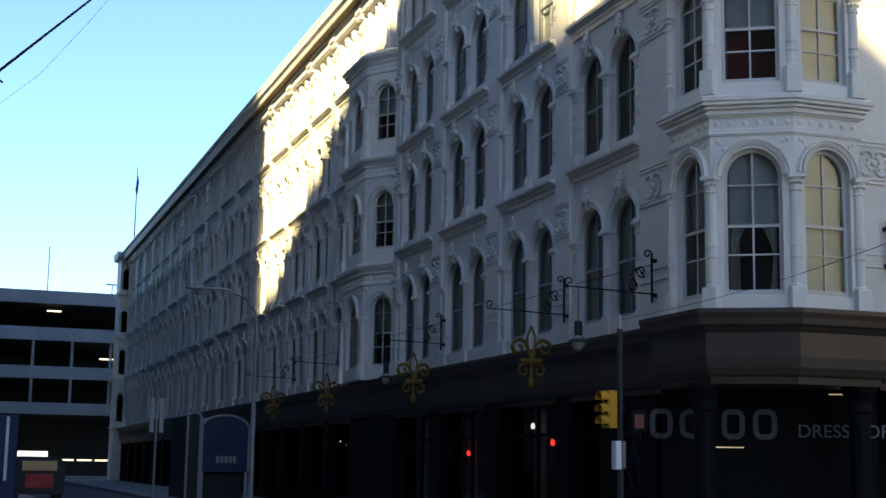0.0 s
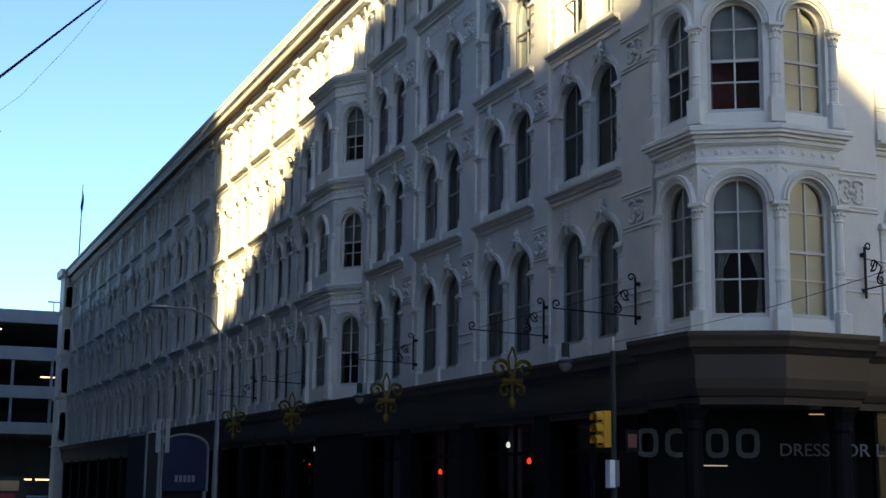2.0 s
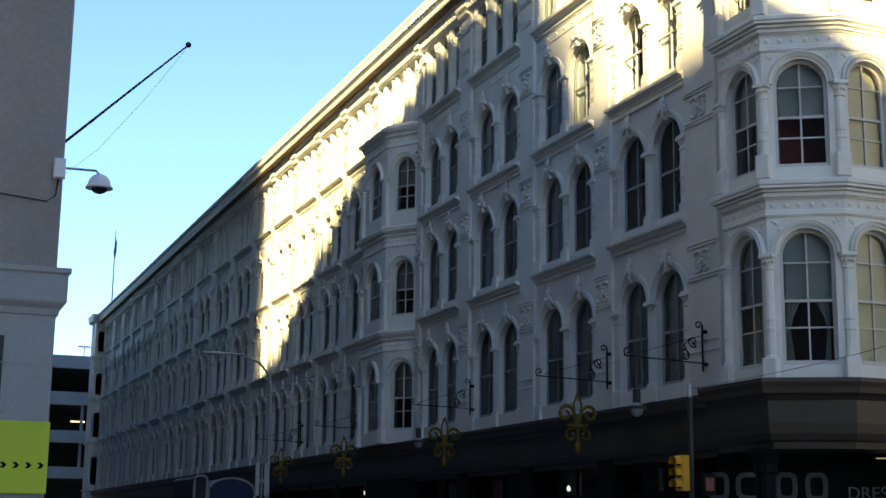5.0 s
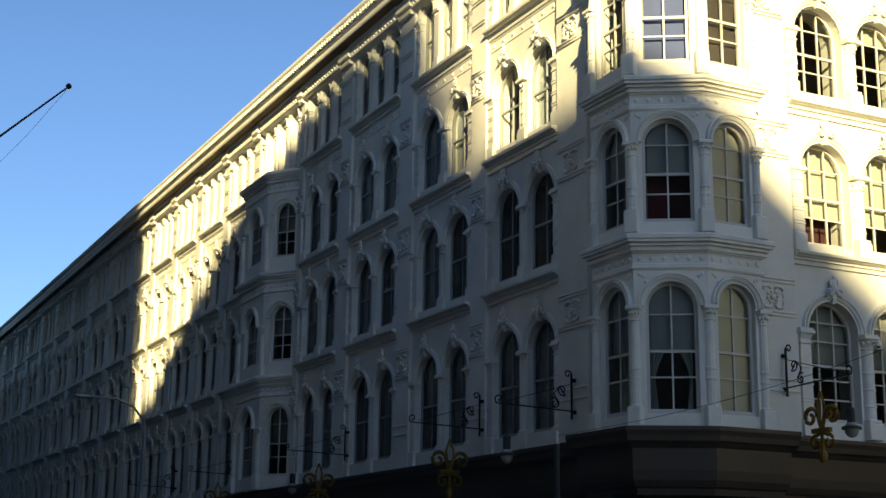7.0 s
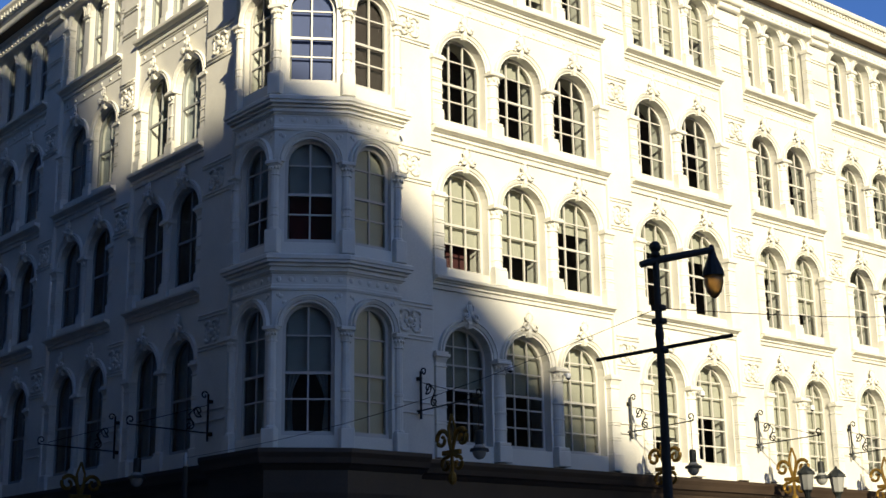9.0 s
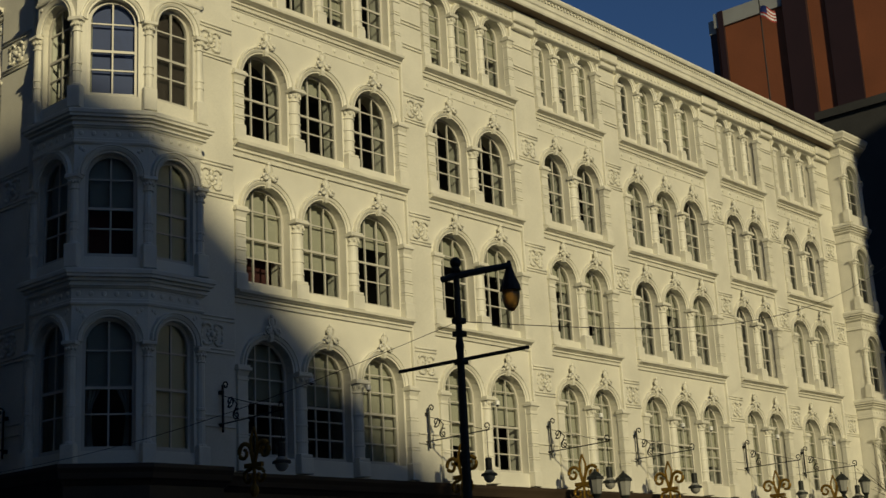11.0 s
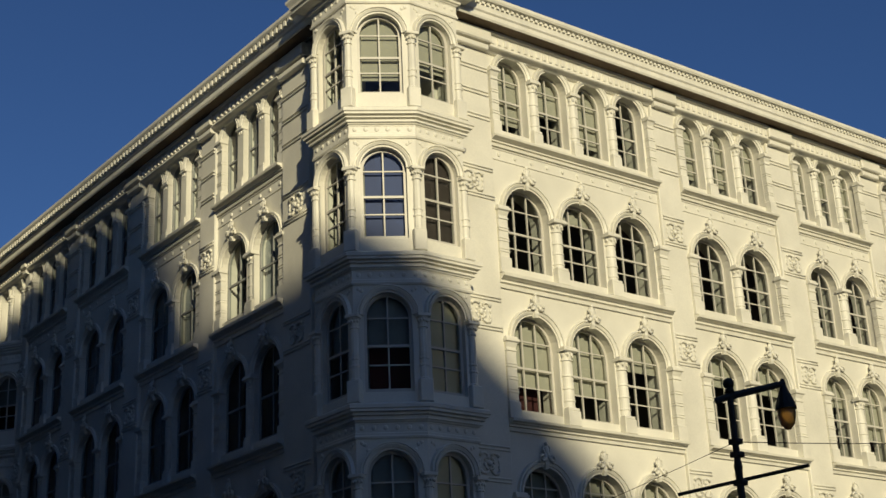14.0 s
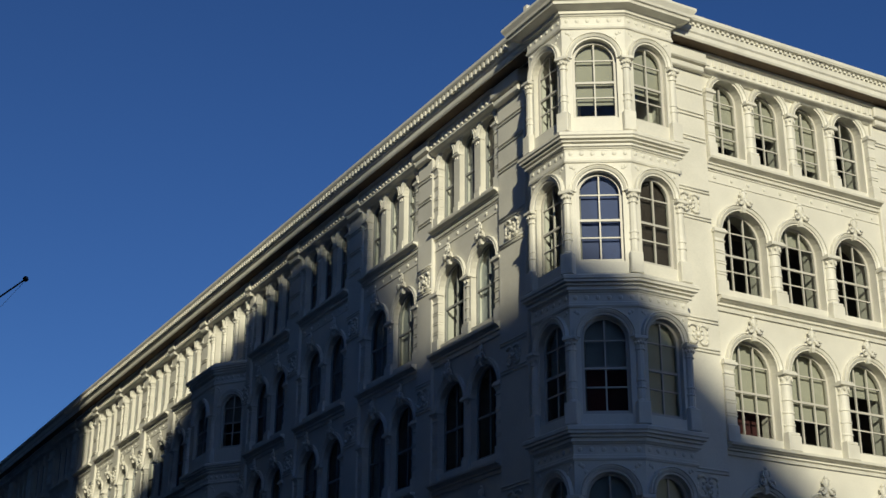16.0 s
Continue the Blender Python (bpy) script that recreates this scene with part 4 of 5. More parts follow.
def lantern(m, group):
    ob = thing("hanging_lantern", "dark metal hanging lantern with a white opal bowl", "lantern", m @ Matrix.Scale(0.8, 4), group)
    part("rod", Form().tube([(0, 0, 0.62), (0, 0, 1.72)], 0.015, 5), ob, material=IRON)
    part("hood", Form().lathe([(0.10, 0.62), (0.13, 0.58), (0.13, 0.12), (0.16, 0.08), (0.30, 0.02), (0.32, -0.06), (0.28, -0.06)], 12), ob, material=GREEN_IRON, smooth=False)
    part("bowl", Form().ball((0, 0, -0.06), 0.23, 12, 8, sz=1.15), ob, material=OPAL, smooth=True)
    return ob


def fleur(m, group):
    """A gilded fleur-de-lis with curled side leaves, a ring and a three-part foot."""
    ob = thing("gilded_ornament", "gilded metal lily ornament hanging from a bracket", "ornament", m, group)
    I4 = Matrix.Identity(4)
    mid = Form()
    mid.tube([(0.0, 0, 0.15), (-0.10, 0, 0.45), (-0.13, 0, 0.7), (0, 0, 1.05)], 0.035, 6)
    mid.tube([(0.0, 0, 0.15), (0.10, 0, 0.45), (0.13, 0, 0.7), (0, 0, 1.05)], 0.035, 6)
    part("centre_leaf", mid, ob, material=GOLD)
    for s in (-1, 1):
        leaf = Form()
        leaf.tube([(s * x, y, z) for x, y, z in [(0.03, 0, 0.1), (0.12, 0, 0.4)] + curl(0.40, 0.40, 0.27, 0.07, 160, -260, 18)], [0.05] * 2 + [0.06] * 10 + [0.05] * 9, 7)
        part("side_leaf", leaf, ob, material=GOLD)
        foot = Form()
        foot.tube([(s * x, y, z) for x, y, z in [(0.05, 0, 0.0), (0.2, 0, -0.08)] + curl(0.24, -0.26, 0.19, 0.07, 80, -240, 14)], 0.05, 7)
        part("foot_leaf", foot, ob, material=GOLD)
    part("ring", Form().blk(-0.34, 0.34, -0.06, 0.06, -0.02, 0.1, 0.02), ob, material=GOLD)
    part("drop", Form().ball((0, 0, -0.62), 0.12, 8, 6, sz=1.5).tube([(0, 0, 0), (0, 0, -0.5)], 0.05), ob, material=GOLD)
    return ob


for x in (3.7, 12.05, 18.35, 23.7, 31.8, 36.9):
    base = pose(x, -0.1, 0)
    bracket(base, "wall brackets")
    lantern(base @ pose(0, -2.5, 5.02), "hanging lanterns")
    fleur(base @ pose(0, -1.42, 5.0, 0, 0, 90), "gilded ornaments")
for yy, what in ((4.2, "l"), (9.7, "f"), (20.7, "lf"), (33.2, "f"), (44.2, "f")):
    base = pose(-0.1, yy, -0.42, 0, 0, -90)
    bracket(base, "wall brackets")
    if "l" in what:
        lantern(base @ pose(0, -2.25, 4.98), "hanging lanterns")
    if "f" in what:
        fleur(base @ pose(0, -1.2, 4.85, 0, 0, 90), "gilded ornaments")

# small floodlights on the capitals over the shops
for a, b, n in SOUTH:
    W = b - a
    pitch = W / n * 0.955
    for i in range(1, n):
        x = (a + b) / 2 + (i - n / 2) * pitch
        ob = thing("floodlight", "small white spot lamp on a bracket by a column capital", "floodlight", pose(x, -0.28, 7.75), "capital floodlights")
        part("stem", Form().tube([(0, 0.0, 0), (0, -0.2, 0.02)], 0.03, 5), ob, material=TRIM)
        part("head", Form().lathe([(0.05, 0.06), (0.08, 0.03), (0.085, -0.08), (0.07, -0.1)], 10, (0, -0.22, -0.02)), ob, material=WHITE)
        part("lens", Form().ball((0, -0.22, -0.12), 0.065, 8, 6, sz=0.8), ob, material=IRON, smooth=True)

# tall lamp post with a hanging lantern and a banner bar
post = thing("street_lamp", "dark green street lamp with a drop lantern and a banner bar", "street lamp", pose(-2.06, -13.8, -0.30) @ Matrix.Scale(1.18, 4))
part("base", Form().lathe([(0.24, GZ), (0.24, GZ + 0.6), (0.18, GZ + 0.7), (0.14, GZ + 1.2)], 12), post, material=GREEN_IRON)
part("pole", Form().lathe([(0.085, GZ + 1.2), (0.056, 4.9), (0.068, 5.0), (0.052, 5.1), (0.048, 6.2)], 12), post, material=GREEN_IRON)
part("finial", Form().ball((0, 0, 6.3), 0.09, 10, 7).lathe([(0.08, 6.15), (0.05, 6.25)], 8), post, material=GREEN_IRON, smooth=True)
part("arm", Form().tube([(-0.22, 0.1, 6.02), (0, 0, 6.1), (0.9, -0.35, 6.33)], [0.05, 0.06, 0.05], 8), post, material=GREEN_IRON)
part("bar", Form().tube([(0.22, 1.47, 4.85), (0.31, -1.06, 4.85)], 0.03, 8).tube([(0, 0, 4.85), (0.26, 0.2, 4.85)], 0.05, 8), post, material=GREEN_IRON)
for z in (5.15, 5.35, 4.72):
    part("clamp", Form().blk(-0.06, 0.1, -0.085, 0.085, z, z + 0.08, 0.02), post, material=GREEN_IRON)
head = part("lantern_hood", Form().lathe([(0.03, 0.30), (0.05, 0.2), (0.07, 0.12), (0.155, -0.1), (0.17, -0.18), (0.14, -0.18)], 12), post, pose(0.88, -0.34, 6.1), material=GREEN_IRON)
part("globe", Form().lathe([(0.14, -0.17), (0.145, -0.28), (0.11, -0.42), (0.045, -0.5), (0.01, -0.51)], 12), head, material=AMBER, smooth=True)


def twin_lamp(x, y, top, gap=0.82):
    ob = thing("twin_street_lamp", "dark green pedestrian lamp with two lantern heads", "street lamp", pose(x, y, 0), "twin street lamps")
    part("post", Form().lathe([(0.2, GZ), (0.2, GZ + 0.5), (0.09, GZ + 0.7), (0.07, top - 1.1), (0.1, top - 1.0)], 12), ob, material=GREEN_IRON)
    part("crossarm", Form().tube([(-gap, 0, top - 0.75), (-gap * 0.6, 0, top - 1.0), (0, 0, top - 0.95), (gap * 0.6, 0, top - 1.0), (gap, 0, top - 0.75)], 0.04, 7), ob, material=GREEN_IRON)
    for s in (-1, 1):
        h = part("lantern", Form().lathe([(0.03, 0.12), (0.05, 0.05), (0.12, 0.0), (0.25, -0.12), (0.27, -0.2), (0.22, -0.2)], 8), ob, pose(s * gap, 0, top), material=GREEN_IRON)
        part("globe", Form().lathe([(0.22, -0.2), (0.16, -0.62), (0.13, -0.66)], 8), h, material=OPAL)
        part("holder", Form().lathe([(0.15, -0.64), (0.1, -0.72), (0.05, -0.9)], 8), h, material=GREEN_IRON)


twin_lamp(14.9, -5.0, 4.9, 0.75)
twin_lamp(32.6, -4.5, 5.55, 1.0)

# traffic signals
def signal_head(parent, m, lit=None):
    """Three-section yellow signal with visors, facing -y."""
    h = part("signal_head", Form().blk(-0.13, 0.13, -0.08, 0.12, -0.75, 0.02, 0.02), parent, m, material=YELLOW, label="yellow three-lens signal head")
    for k in range(3):
        z = -0.12 - 0.245 * k
        v = Form()
        n = 10
        vs, fs = [], []
        for yv in (-0.08, -0.28):
            for i in range(n + 1):
                a = radians(-30 + 240 * i / n)
                vs.append((0.115 * math.cos(a), yv, z + 0.115 * math.sin(a)))
        for i in range(n):
            fs.append((i, i + 1, n + 2 + i, n + 1 + i))
        vs += [(v_[0] * 0.93, v_[1], z + (v_[2] - z) * 0.93) for v_ in vs]
        fs += [tuple(2 * (n + 1) + q for q in reversed(f_)) for f_ in fs]
        v.add(vs, fs)
        part("visor", v, h, material=YELLOW)
        part("lens", Form().lathe([(0.1, 0.0), (0.06, 0.02)], 10), h, pose(0, -0.08, z, 90), material=RED_LAMP if lit == k else DARKDOME)


sig = thing("traffic_signal", "dark post with a yellow traffic signal and a pedestrian signal", "traffic light", pose(-3.24, 0.1, 0))
part("post", Form().lathe([(0.16, GZ), (0.16, GZ + 0.3), (0.075, GZ + 0.4), (0.065, 4.45)], 10), sig, material=GREEN_IRON)
part("cap", Form().lathe([(0.05, 4.45), (0.06, 4.5), (0.05, 4.72), (0.02, 4.78)], 8), sig, material=STEEL)
signal_head(sig, pose(-0.3, -0.05, 3.05, 0, 0, -75) @ Matrix.Scale(1.06, 4))
part("mount", Form().tube([(0, 0, 2.9), (-0.3, -0.03, 2.9)], 0.03).tube([(0, 0, 2.4), (-0.3, -0.03, 2.4)], 0.03), sig, material=IRON)
ped = part("pedestrian_signal", Form().blk(0.12, 0.5, -0.3, 0.1, 2.16, 2.66, 0.02), sig, material=SHOP)
part("hand_lens", Form().box(0.2, 0.42, -0.312, -0.304, 2.26, 2.56), ped, material=mat("dim_red_lens", (0.10, 0.008, 0.008), 0.5, var=0.1, bump=0))
part("box", Form().blk(-0.16, -0.02, -0.12, 0.1, 1.36, 1.98, 0.02), sig, material=WHITE, label="white control box")
part("box_side", Form().blk(-0.015, 0.1, -0.1, 0.1, 1.38, 1.98, 0.02), sig, material=DULL_STEEL)

sig2 = thing("traffic_signal", "yellow three-lens traffic signal on a mast", "traffic light", pose(-20.62, -17.6, 0))
signal_head(sig2, pose(0, 0, 5.14, 0, 0, -20) @ Matrix.Scale(1.2, 4))
part("mast", Form().lathe([(0.14, GZ), (0.1, 5.6)], 10, (-1.15, 0.1, 0)).tube([(-1.15, 0.1, 4.8), (-0.1, 0.05, 4.8)], 0.04), sig2, material=STEEL)

# cobra-head street lamp by the west front
cob = thing("cobra_lamp", "slim grey steel street lamp with a curved arm", "street lamp", pose(-3.6, 38.0, 0))
part("pole", Form().lathe([(0.16, GZ), (0.11, 4.0), (0.08, 8.2)], 10), cob, material=STEEL)
part("arm", Form().tube([(0, 0, 8.0), (-0.08, 0, 8.6), (-0.6, 0, 9.25), (-1.5, 0, 9.6), (-2.6, 0, 9.62)], [0.08, 0.07, 0.06, 0.05, 0.05], 8), cob, material=STEEL)
part("head", Form().ball((-3.0, 0, 9.6), 0.5, 10, 6, sy=0.35, sz=0.2), cob, material=STEEL, smooth=True)

# pair of sign backs on a post
sg = thing("street_sign", "two narrow grey sign plates on a steel post", "sign", pose(-13.05, 2.2, 0.28) @ Matrix.Scale(1.25, 4))
part("post", Form().tube([(0, 0, -0.63), (0, 0, 1.95)], 0.02), sg, material=DULL_STEEL)
part("crosspiece", Form().box(-0.11, 0.11, -0.014, 0.01, 1.6, 1.66), sg, material=DULL_STEEL)
for x in (-0.08, 0.08):
    part("plate", Form().blk(x - 0.04, x + 0.04, -0.03, -0.015, 1.36, 1.94, 0.005), sg, material=DULL_STEEL)

# blue-panelled subway entrance hood
hood = thing("subway_entrance", "arched subway entrance hood with blue panels and pale edges", "subway entrance", pose(-4.98, 48.0, 0))


def vault(f, x0, x1, y0, y1, z0, z1, n=10):
    prof_ = [(x0, z0)] + [((x0 + x1) / 2 - (x1 - x0) / 2 * math.cos(math.pi * i / n), z1 - (x1 - x0) * 0.28 + (x1 - x0) * 0.28 * math.sin(math.pi * i / n)) for i in range(n + 1)] + [(x1, z0)]
    k = len(prof_)
    f.add([(x, y0, z) for x, z in prof_] + [(x, y1, z) for x, z in prof_], [tuple(range(k)), tuple(reversed(range(k, 2 * k)))] + [(i, (i + 1) % k, k + (i + 1) % k, k + i) for i in range(k)])
    return prof_


fm = Form()
pr1 = vault(fm, 0.68, 3.25, 0.0, 6.0, 0.95, 3.98)
part("blue_panel", fm, hood, material=BLUE)
fm = Form()
pr2 = vault(fm, -0.08, 0.62, 0.2, 6.0, GZ, 4.08)
part("dark_panel", fm, hood, material=NAVY)
for pr_, yv in ((pr1, -0.05), (pr2, 0.1)):
    part("edge_trim", Form().tube([(x, yv, z) for x, z in pr_], 0.07, 6), hood, material=CONCRETE)
for x_ in (0.75, 3.15):
    part("leg", Form().box(x_ - 0.08, x_ + 0.08, 0.0, 0.16, GZ, 0.96), hood, material=CONCRETE)
part("stair_wall", Form().box(0.85, 3.05, 0.6, 5.8, GZ, 0.94), hood, material=NAVY)
for k in range(5):
    part("sign_bar", Form().box(1.5 + 0.23 * k, 1.66 + 0.23 * k, -0.03, -0.015, 1.42, 1.78), hood, material=CONCRETE, label="pale unreadable lettering")

# kiosks and parked van at the far kerb of the west street
kio = thing("phone_kiosk", "blue street kiosk with a white edge strip", "kiosk", pose(-14.76, 36, 0))
part("body", Form().blk(-0.9, 0.45, 0, 0.8, GZ, 3.33, 0.05), kio, material=BLUE)
part("strip", Form().blk(-0.08, 0.05, -0.03, 0.0, 0.5, 3.25, 0.01), kio, material=WHITE)
van = thing("parked_van", "dark parked van with a rounded roof and red tail", "van", pose(-13.1, 40, 0.07) @ Matrix.Scale(1.15, 4))
part("body", Form().sweep([(-1.0, 0.0), (-1.0, 1.2), (-0.8, 1.5), (0.8, 1.5), (1.0, 1.2), (1.0, 0.0)], [(0, 0), (0, 4.6)]), van, pose(0, 0, -0.2), material=NAVY)
part("tail_panel", Form().blk(-0.55, 0.55, -0.04, 0.0, 0.05, 0.62, 0.02), van, material=FLAG_RED)
part("rear_window", Form().blk(-0.7, 0.7, -0.03, 0.0, 0.72, 1.15, 0.02), van, material=DARKDOME)
for x in (-0.85, 0.85):
    for yw in (0.8, 3.8):
        part("wheel", Form().lathe([(0.32, -0.1), (0.34, -0.05), (0.34, 0.05), (0.32, 0.1)], 14), van, pose(x, yw, -0.31, 0, 90), material=IRON)

# dome camera, flagpole and sign on the corner house
dome = thing("dome_camera", "white dome security camera on a wall arm", "camera", pose(CX, CY - 0.02, 8.64) @ Matrix.Scale(1.06, 4))
part("junction_box", Form().blk(-0.2, 0.02, -0.14, 0.0, -0.2, 0.2, 0.02), dome, material=WHITE)
part("arm", Form().tube([(0, -0.06, 0.02), (0.62, -0.06, 0.03), (0.68, -0.06, -0.04)], 0.025, 7), dome, material=STEEL)
part("hood", Form().lathe([(0.03, 0.05), (0.13, 0.01), (0.2, -0.07), (0.24, -0.2), (0.27, -0.22), (0.27, -0.25), (0.2, -0.25)], 14, (0.7, -0.06, -0.08)), dome, material=WHITE)
part("bubble", Form().ball((0.7, -0.06, -0.32), 0.17, 12, 8, sz=0.7), dome, material=DARKDOME, smooth=True)
part("cable", Form().tube([(-0.1, -0.03, -0.2), (-0.13, -0.03, -0.55), (-0.3, -0.03, -0.68), (-1.2, -0.03, -0.6)], 0.015, 5), dome, material=IRON)
fp = thing("wall_flagpole", "bare dark flagpole slanting out from the house wall", "flagpole")
part("pole", Form().tube([(CX - 0.05, 17.0, 11.95), (-12.42, 17.0, 17.5)], [0.055, 0.03], 8), fp, material=IRON)
part("ball", Form().ball((-12.4, 17.0, 17.53), 0.105, 8, 6), fp, material=IRON, smooth=True)
part("clamp", Form().tube([(-16.75, 16.9, 13.7), (-16.6, 17.0, 13.32), (-16.3, 17.0, 13.1)], 0.035, 5).ball((-16.57, 17.0, 13.32), 0.1, 7, 5), fp, material=IRON)
part("halyard", Form().tube([(CX + 0.02, 17.0, 11.4), (-16.7, 17.0, 12.1), (-15.2, 17.0, 13.5), (-13.7, 17.0, 15.5), (-12.45, 17.0, 17.4)], 0.006, 4), fp, material=STEEL)
lime = thing("crossing_sign", "fluorescent lime-yellow sign board on the house wall", "sign", pose(CX + 0.06, CY - 0.1, 0))
part("board", Form().blk(-2.2, 0.0, -0.05, 0.0, 1.9, 3.34, 0.01), lime, material=LIME)
for k in range(6):
    plank_f = Form()
    plank(plank_f, pose(-1.35 + 0.24 * k, -0.055, 2.46), [(-0.06, -0.06), (0.02, -0.06), (0.08, 0.0), (0.02, 0.06), (-0.06, 0.06), (0.0, 0.0)], 0.004)
    part("chevron", plank_f, lime, material=SHOP)

# roof flagpole far along the west front
rf = thing("roof_flagpole", "thin roof flagpole with a furled dark flag", "flagpole")
part("pole", Form().tube([(-0.9, 113, 23.5), (-0.9, 113, 31.0)], [0.07, 0.035], 6), rf, material=IRON)
part("flag", Form().tube([(-0.9, 112.9, 30.2), (-0.85, 112.8, 29.5), (-0.9, 112.9, 28.6), (-0.88, 112.9, 28.0)], [0.04, 0.13, 0.15, 0.04], 6), rf, material=FLAG_BLUE)
# flag before the brick tower
tf = thing("roof_flagpole", "roof flagpole with a red and white striped flag", "flagpole")
part("pole", Form().tube([(103, 32.77, GZ), (103, 32.77, 61.2)], [0.16, 0.07], 6), tf, material=IRON)


def cloth(u, v):
    """A point of the drooping flag, u along the fly and v down the hoist, in metres."""
    return (103 - 0.25 * math.sin(2.1 * u + 0.6 * v), 32.67 - 0.86 * u - 0.12 * math.sin(2.5 * u), 60.5 - 0.55 * u - v + 0.10 * math.sin(3.0 * u + v))


for k in range(7):
    ff = Form()
    us = [(0.8 if k < 4 else 0.0) + (1.9 - (0.8 if k < 4 else 0.0)) * i / 6 for i in range(7)]
    ff.add([cloth(u, 0.19 * k) for u in us] + [cloth(u, 0.19 * (k + 1)) for u in us], [(i, i + 1, 8 + i, 7 + i) for i in range(6)])
    part("stripe", ff, tf, material=FLAG_RED if k % 2 == 0 else WHITE)
ff = Form()
us = [0.8 * i / 4 for i in range(5)]
ff.add([cloth(u, 0) for u in us] + [cloth(u, 0.76) for u in us], [(i, i + 1, 6 + i, 5 + i) for i in range(4)])
part("canton", ff, tf, material=FLAG_BLUE, label="dark blue corner of the flag")

# cables
cb = thing("span_cable", "thin dark overhead cable from signal post to lamp", "cable")
A_, B_ = Vector((-3.24, 0.1, 4.65)), Vector((-2.06, -13.8, 6.05))
part("cable", Form().tube([A_.lerp(B_, k / 12) - Vector((0, 0, 0.35 * math.sin(math.pi * k / 12))) for k in range(13)], 0.006, 5), cb, material=IRON)
cb2 = thing("span_cable", "thin dark overhead cable running from the lamp post", "cable")
B2, E2 = Vector((-2.06, -13.8, 6.05)), Vector((38.0, -8.0, 17.0))
part("cable", Form().tube([B2.lerp(E2, k / 20) - Vector((0, 0, 2.0 * math.sin(math.pi * k / 20))) for k in range(21)], 0.009, 5), cb2, material=IRON)

# shop sign on the corner
sgn = thing("shop_sign", "grey shop sign lettering on the dark corner glazing", "sign")
U = Vector((0.857, -0.515, 0))
O = Vector((-0.72, 2.77, 0))
ang = math.degrees(math.atan2(-0.515, 0.857))
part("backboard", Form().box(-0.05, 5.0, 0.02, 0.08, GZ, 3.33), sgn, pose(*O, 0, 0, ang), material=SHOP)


def stroke(f, pts, w=0.13):
    """A flat bent bar of even width along points (x, z), standing 5 cm proud of the board."""
    for (x0, z0), (x1, z1) in zip(pts, pts[1:]):
        d = Vector((x1 - x0, z1 - z0)).normalized() * w / 2
        q = [(x0 - d.x + d.y, z0 - d.y - d.x), (x1 + d.x + d.y, z1 + d.y - d.x), (x1 + d.x - d.y, z1 + d.y + d.x), (x0 - d.x - d.y, z0 - d.y + d.x)]
        f.add([(x, -0.05, z) for x, z in q] + [(x, 0.0, z) for x, z in q], [(0, 1, 2, 3), (7, 6, 5, 4), (0, 4, 5, 1), (1, 5, 6, 2), (2, 6, 7, 3), (3, 7, 4, 0)])
    return f


# the store's mark: plain rounded outlines in the letters' grey
for x0, x1 in ((-0.30, 0.18), (0.40, 1.14), (1.42, 1.90), (2.16, 2.66)):
    c_, h_ = (x0 + x1) / 2, (x1 - x0) / 2
    f = Form()
    ring_ = [(c_ + h_ * 0.9 * math.copysign(abs(math.cos(a)) ** 0.6, math.cos(a)), 2.49 + 0.30 * math.copysign(abs(math.sin(a)) ** 0.6, math.sin(a))) for a in [2 * math.pi * k / 14 for k in range(15)]]
    part("logo_shape", stroke(f, ring_, 0.12), sgn, pose(*O, 0, 0, ang), material=LETTER)


def letters(name, words, size, m, material, parent):
    cu = bpy.data.curves.new(name, "FONT")
    cu.body, cu.size, cu.extrude = words, size, 0.02
    tmp = bpy.data.objects.new(name, cu)
    scene.collection.objects.link(tmp)
    bpy.context.view_layer.update()
    me = bpy.data.meshes.new_from_object(tmp.evaluated_get(bpy.context.evaluated_depsgraph_get()))
    bpy.data.objects.remove(tmp)
    me.materials.clear()
    me.materials.append(material)
    return part(name, me, parent, m)


letters("lettering", "DRESS FOR LESS", 0.44, pose(*(O + U * 3.16), 0, 0, ang) @ pose(0, -0.03, 2.19, 90), LETTER, sgn)
for x, z, w_ in ((1.24, 1.92, 0.66), (3.9, 3.2, 0.6)):
    part("tube_lamp", Form().box(x, x + w_, -0.08, -0.05, z, z + 0.025), sgn, pose(*O, 0, 0, ang), material=DIM_LAMP)


def shop_lamp(name, label, yy, z, lit, group):
    """A small lit bulb on a cord from the shop's soffit."""
    ob = thing(name, label, "lamp", pose(0.85, yy, z), group)
    part("bulb", Form().lathe([(0.02, 0.09), (0.06, 0.04), (0.075, -0.03), (0.06, -0.09), (0.02, -0.11)], 8), ob, material=lit)
    part("cord", Form().tube([(0, 0, 0.08), (0, 0, 3.345 - z)], 0.008, 4), ob, material=IRON)


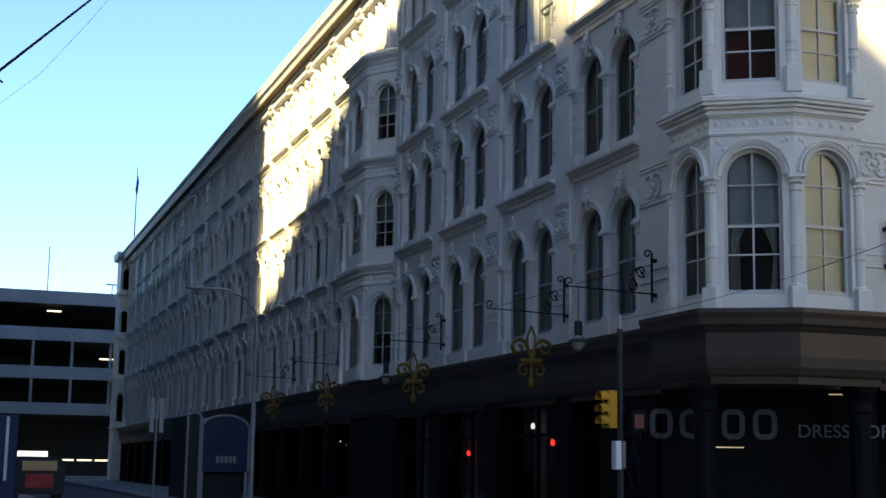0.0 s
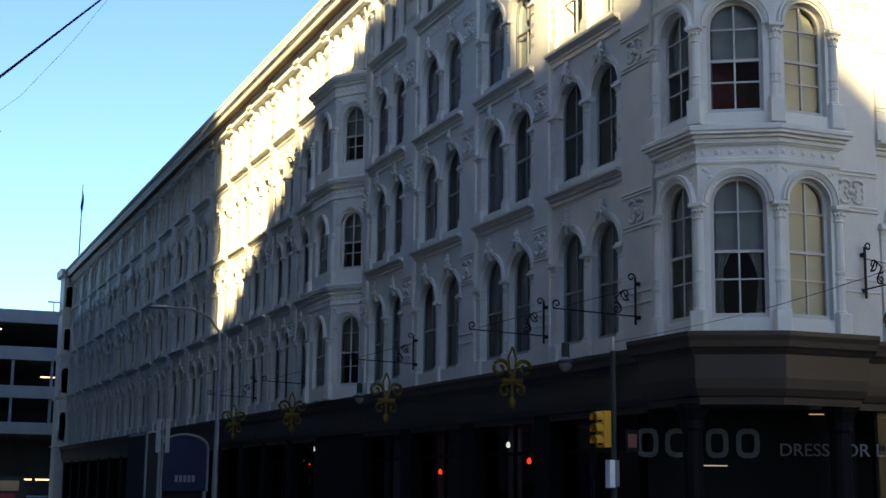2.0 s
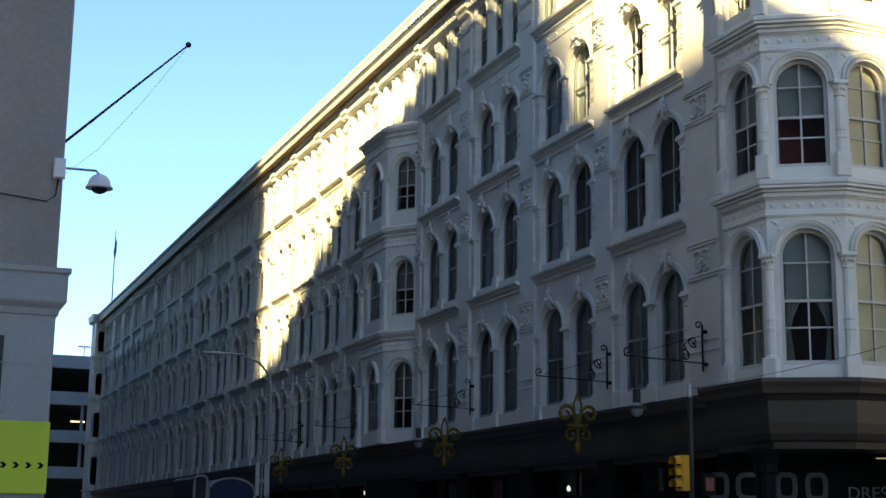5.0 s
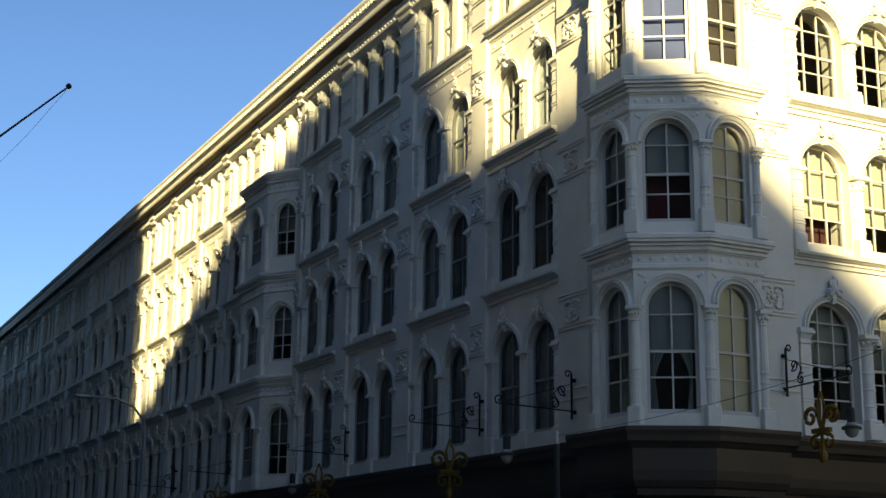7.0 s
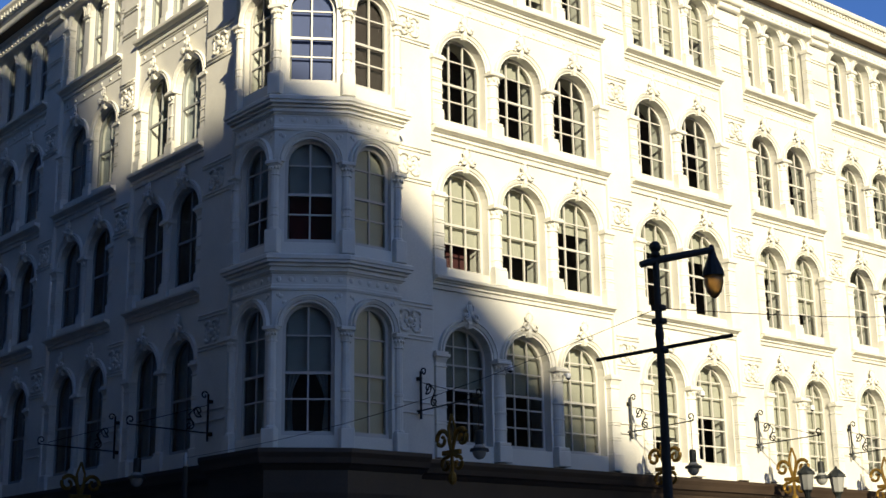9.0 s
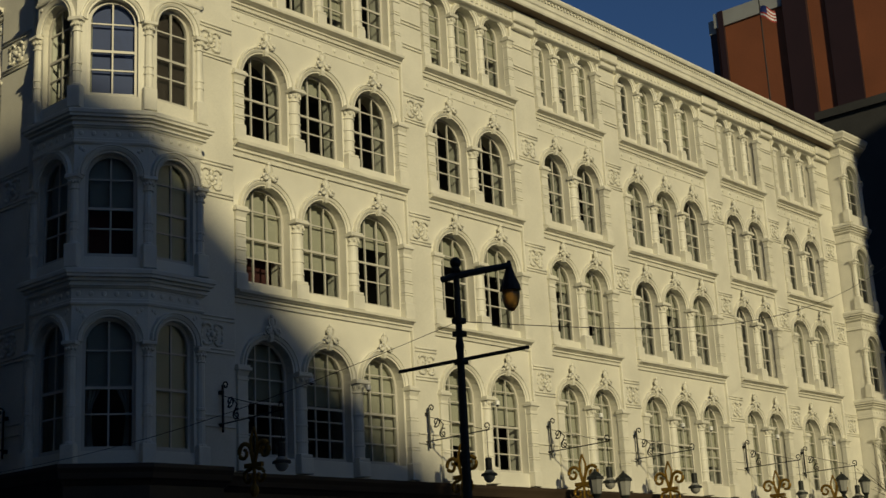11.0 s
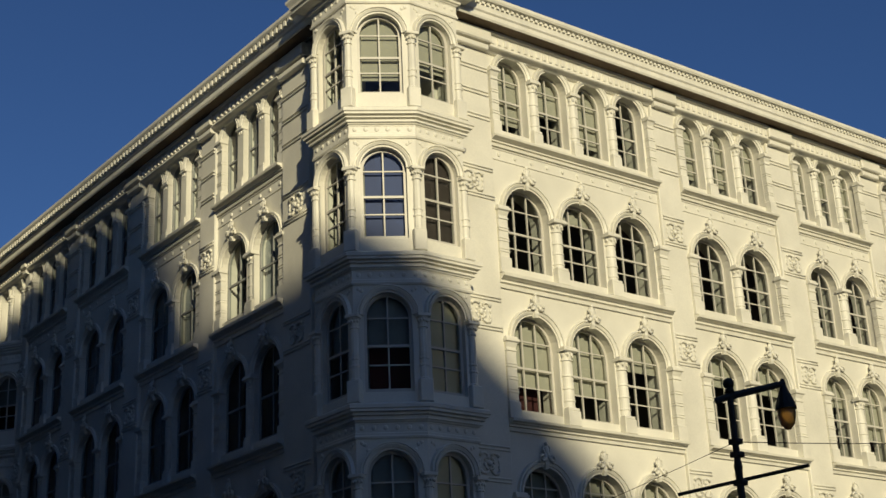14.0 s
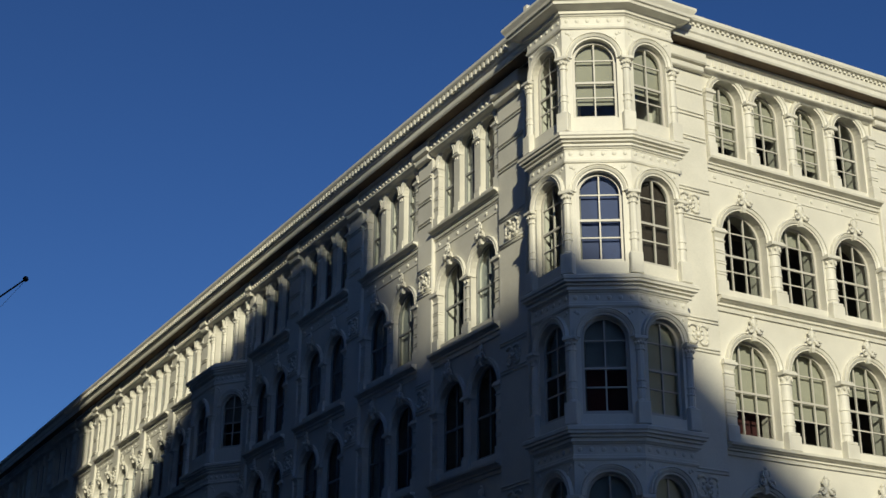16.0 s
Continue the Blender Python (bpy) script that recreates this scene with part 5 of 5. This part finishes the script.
# Red bulbs added in place of traffic-signal reflections in the shop glass.
for yy, z in ((11.8, 3.2), (13.0, 2.2), (20.6, 1.9), (22.9, 2.72), (29.4, 1.9), (37.3, 2.4), (39.0, 1.8)):
    shop_lamp("red_signal_glint", "small lit red bulb standing in for a signal's reflection in the shop glass", yy, z, RED_LAMP, "red shop lamps")
for yy, z in ((14.6, 2.75), (29.2, 3.1), (30.6, 2.5), (36.6, 3.05), (38.6, 2.5)):
    shop_lamp("white_shop_lamp", "small lit white lamp hanging inside the shop glazing", yy, z, COLD_LAMP, "white shop lamps")
# Pale panels added in place of posts reflecting light at the shop glass.
for yy, w_, z0, z1 in ((9.1, 0.35, 2.5, 3.25), (15.0, 0.95, GZ, 3.3), (21.4, 0.9, GZ, 3.2), (26.3, 1.1, GZ, 3.2), (31.5, 0.7, GZ, 2.3), (36.0, 0.9, GZ, 3.1)):
    ob = thing("pale_panel", "pale grey panel behind the shop glass, in place of reflecting posts", "panel", pose(1.3, yy, 0), "shop display panels")
    part("board", Form().blk(-0.04, 0.04, -w_ / 2, w_ / 2, z0 + 0.05, z1, 0.01), ob, material=PANEL)
    part("foot" if z0 < 0 else "rail", Form().box(-0.15, 0.15, -w_ / 2, w_ / 2, z0, z0 + 0.05) if z0 < 0 else Form().box(-0.02, 0.02, -w_ / 2, w_ / 2, z1, 3.36), ob, material=SHOP)

# bare street tree at the far end of the south front
tree = thing("bare_tree", "leafless grey street tree with fine branching twigs", "tree", pose(37.5, -5.0, GZ))
rt = random.Random(11)
trunk, twig = Form(), Form()


def grow(p, d, length, r, depth):
    q = p + d * length
    mid_ = p.lerp(q, 0.5) + Vector((rt.uniform(-1, 1), rt.uniform(-1, 1), rt.uniform(-0.3, 0.5))) * length * 0.08
    (trunk if depth < 2 else twig).tube([p, mid_, q], [r, r * 0.85, r * 0.65], 6 if depth < 2 else 4)
    if depth < 5:
        for k in range(3 if depth < 4 else 2):
            e = (d + Vector((rt.uniform(-1, 1), rt.uniform(-1, 1), rt.uniform(-0.25, 0.7))) * 0.75).normalized()
            grow(p.lerp(q, rt.uniform(0.6, 1.0)), e, length * rt.uniform(0.6, 0.8), r * 0.55, depth + 1)


grow(Vector((0, 0, 0)), Vector((0, 0, 1)), 3.2, 0.16, 0)
part("trunk", trunk, tree, material=BARK)
part("crown", twig, tree, material=BARK)
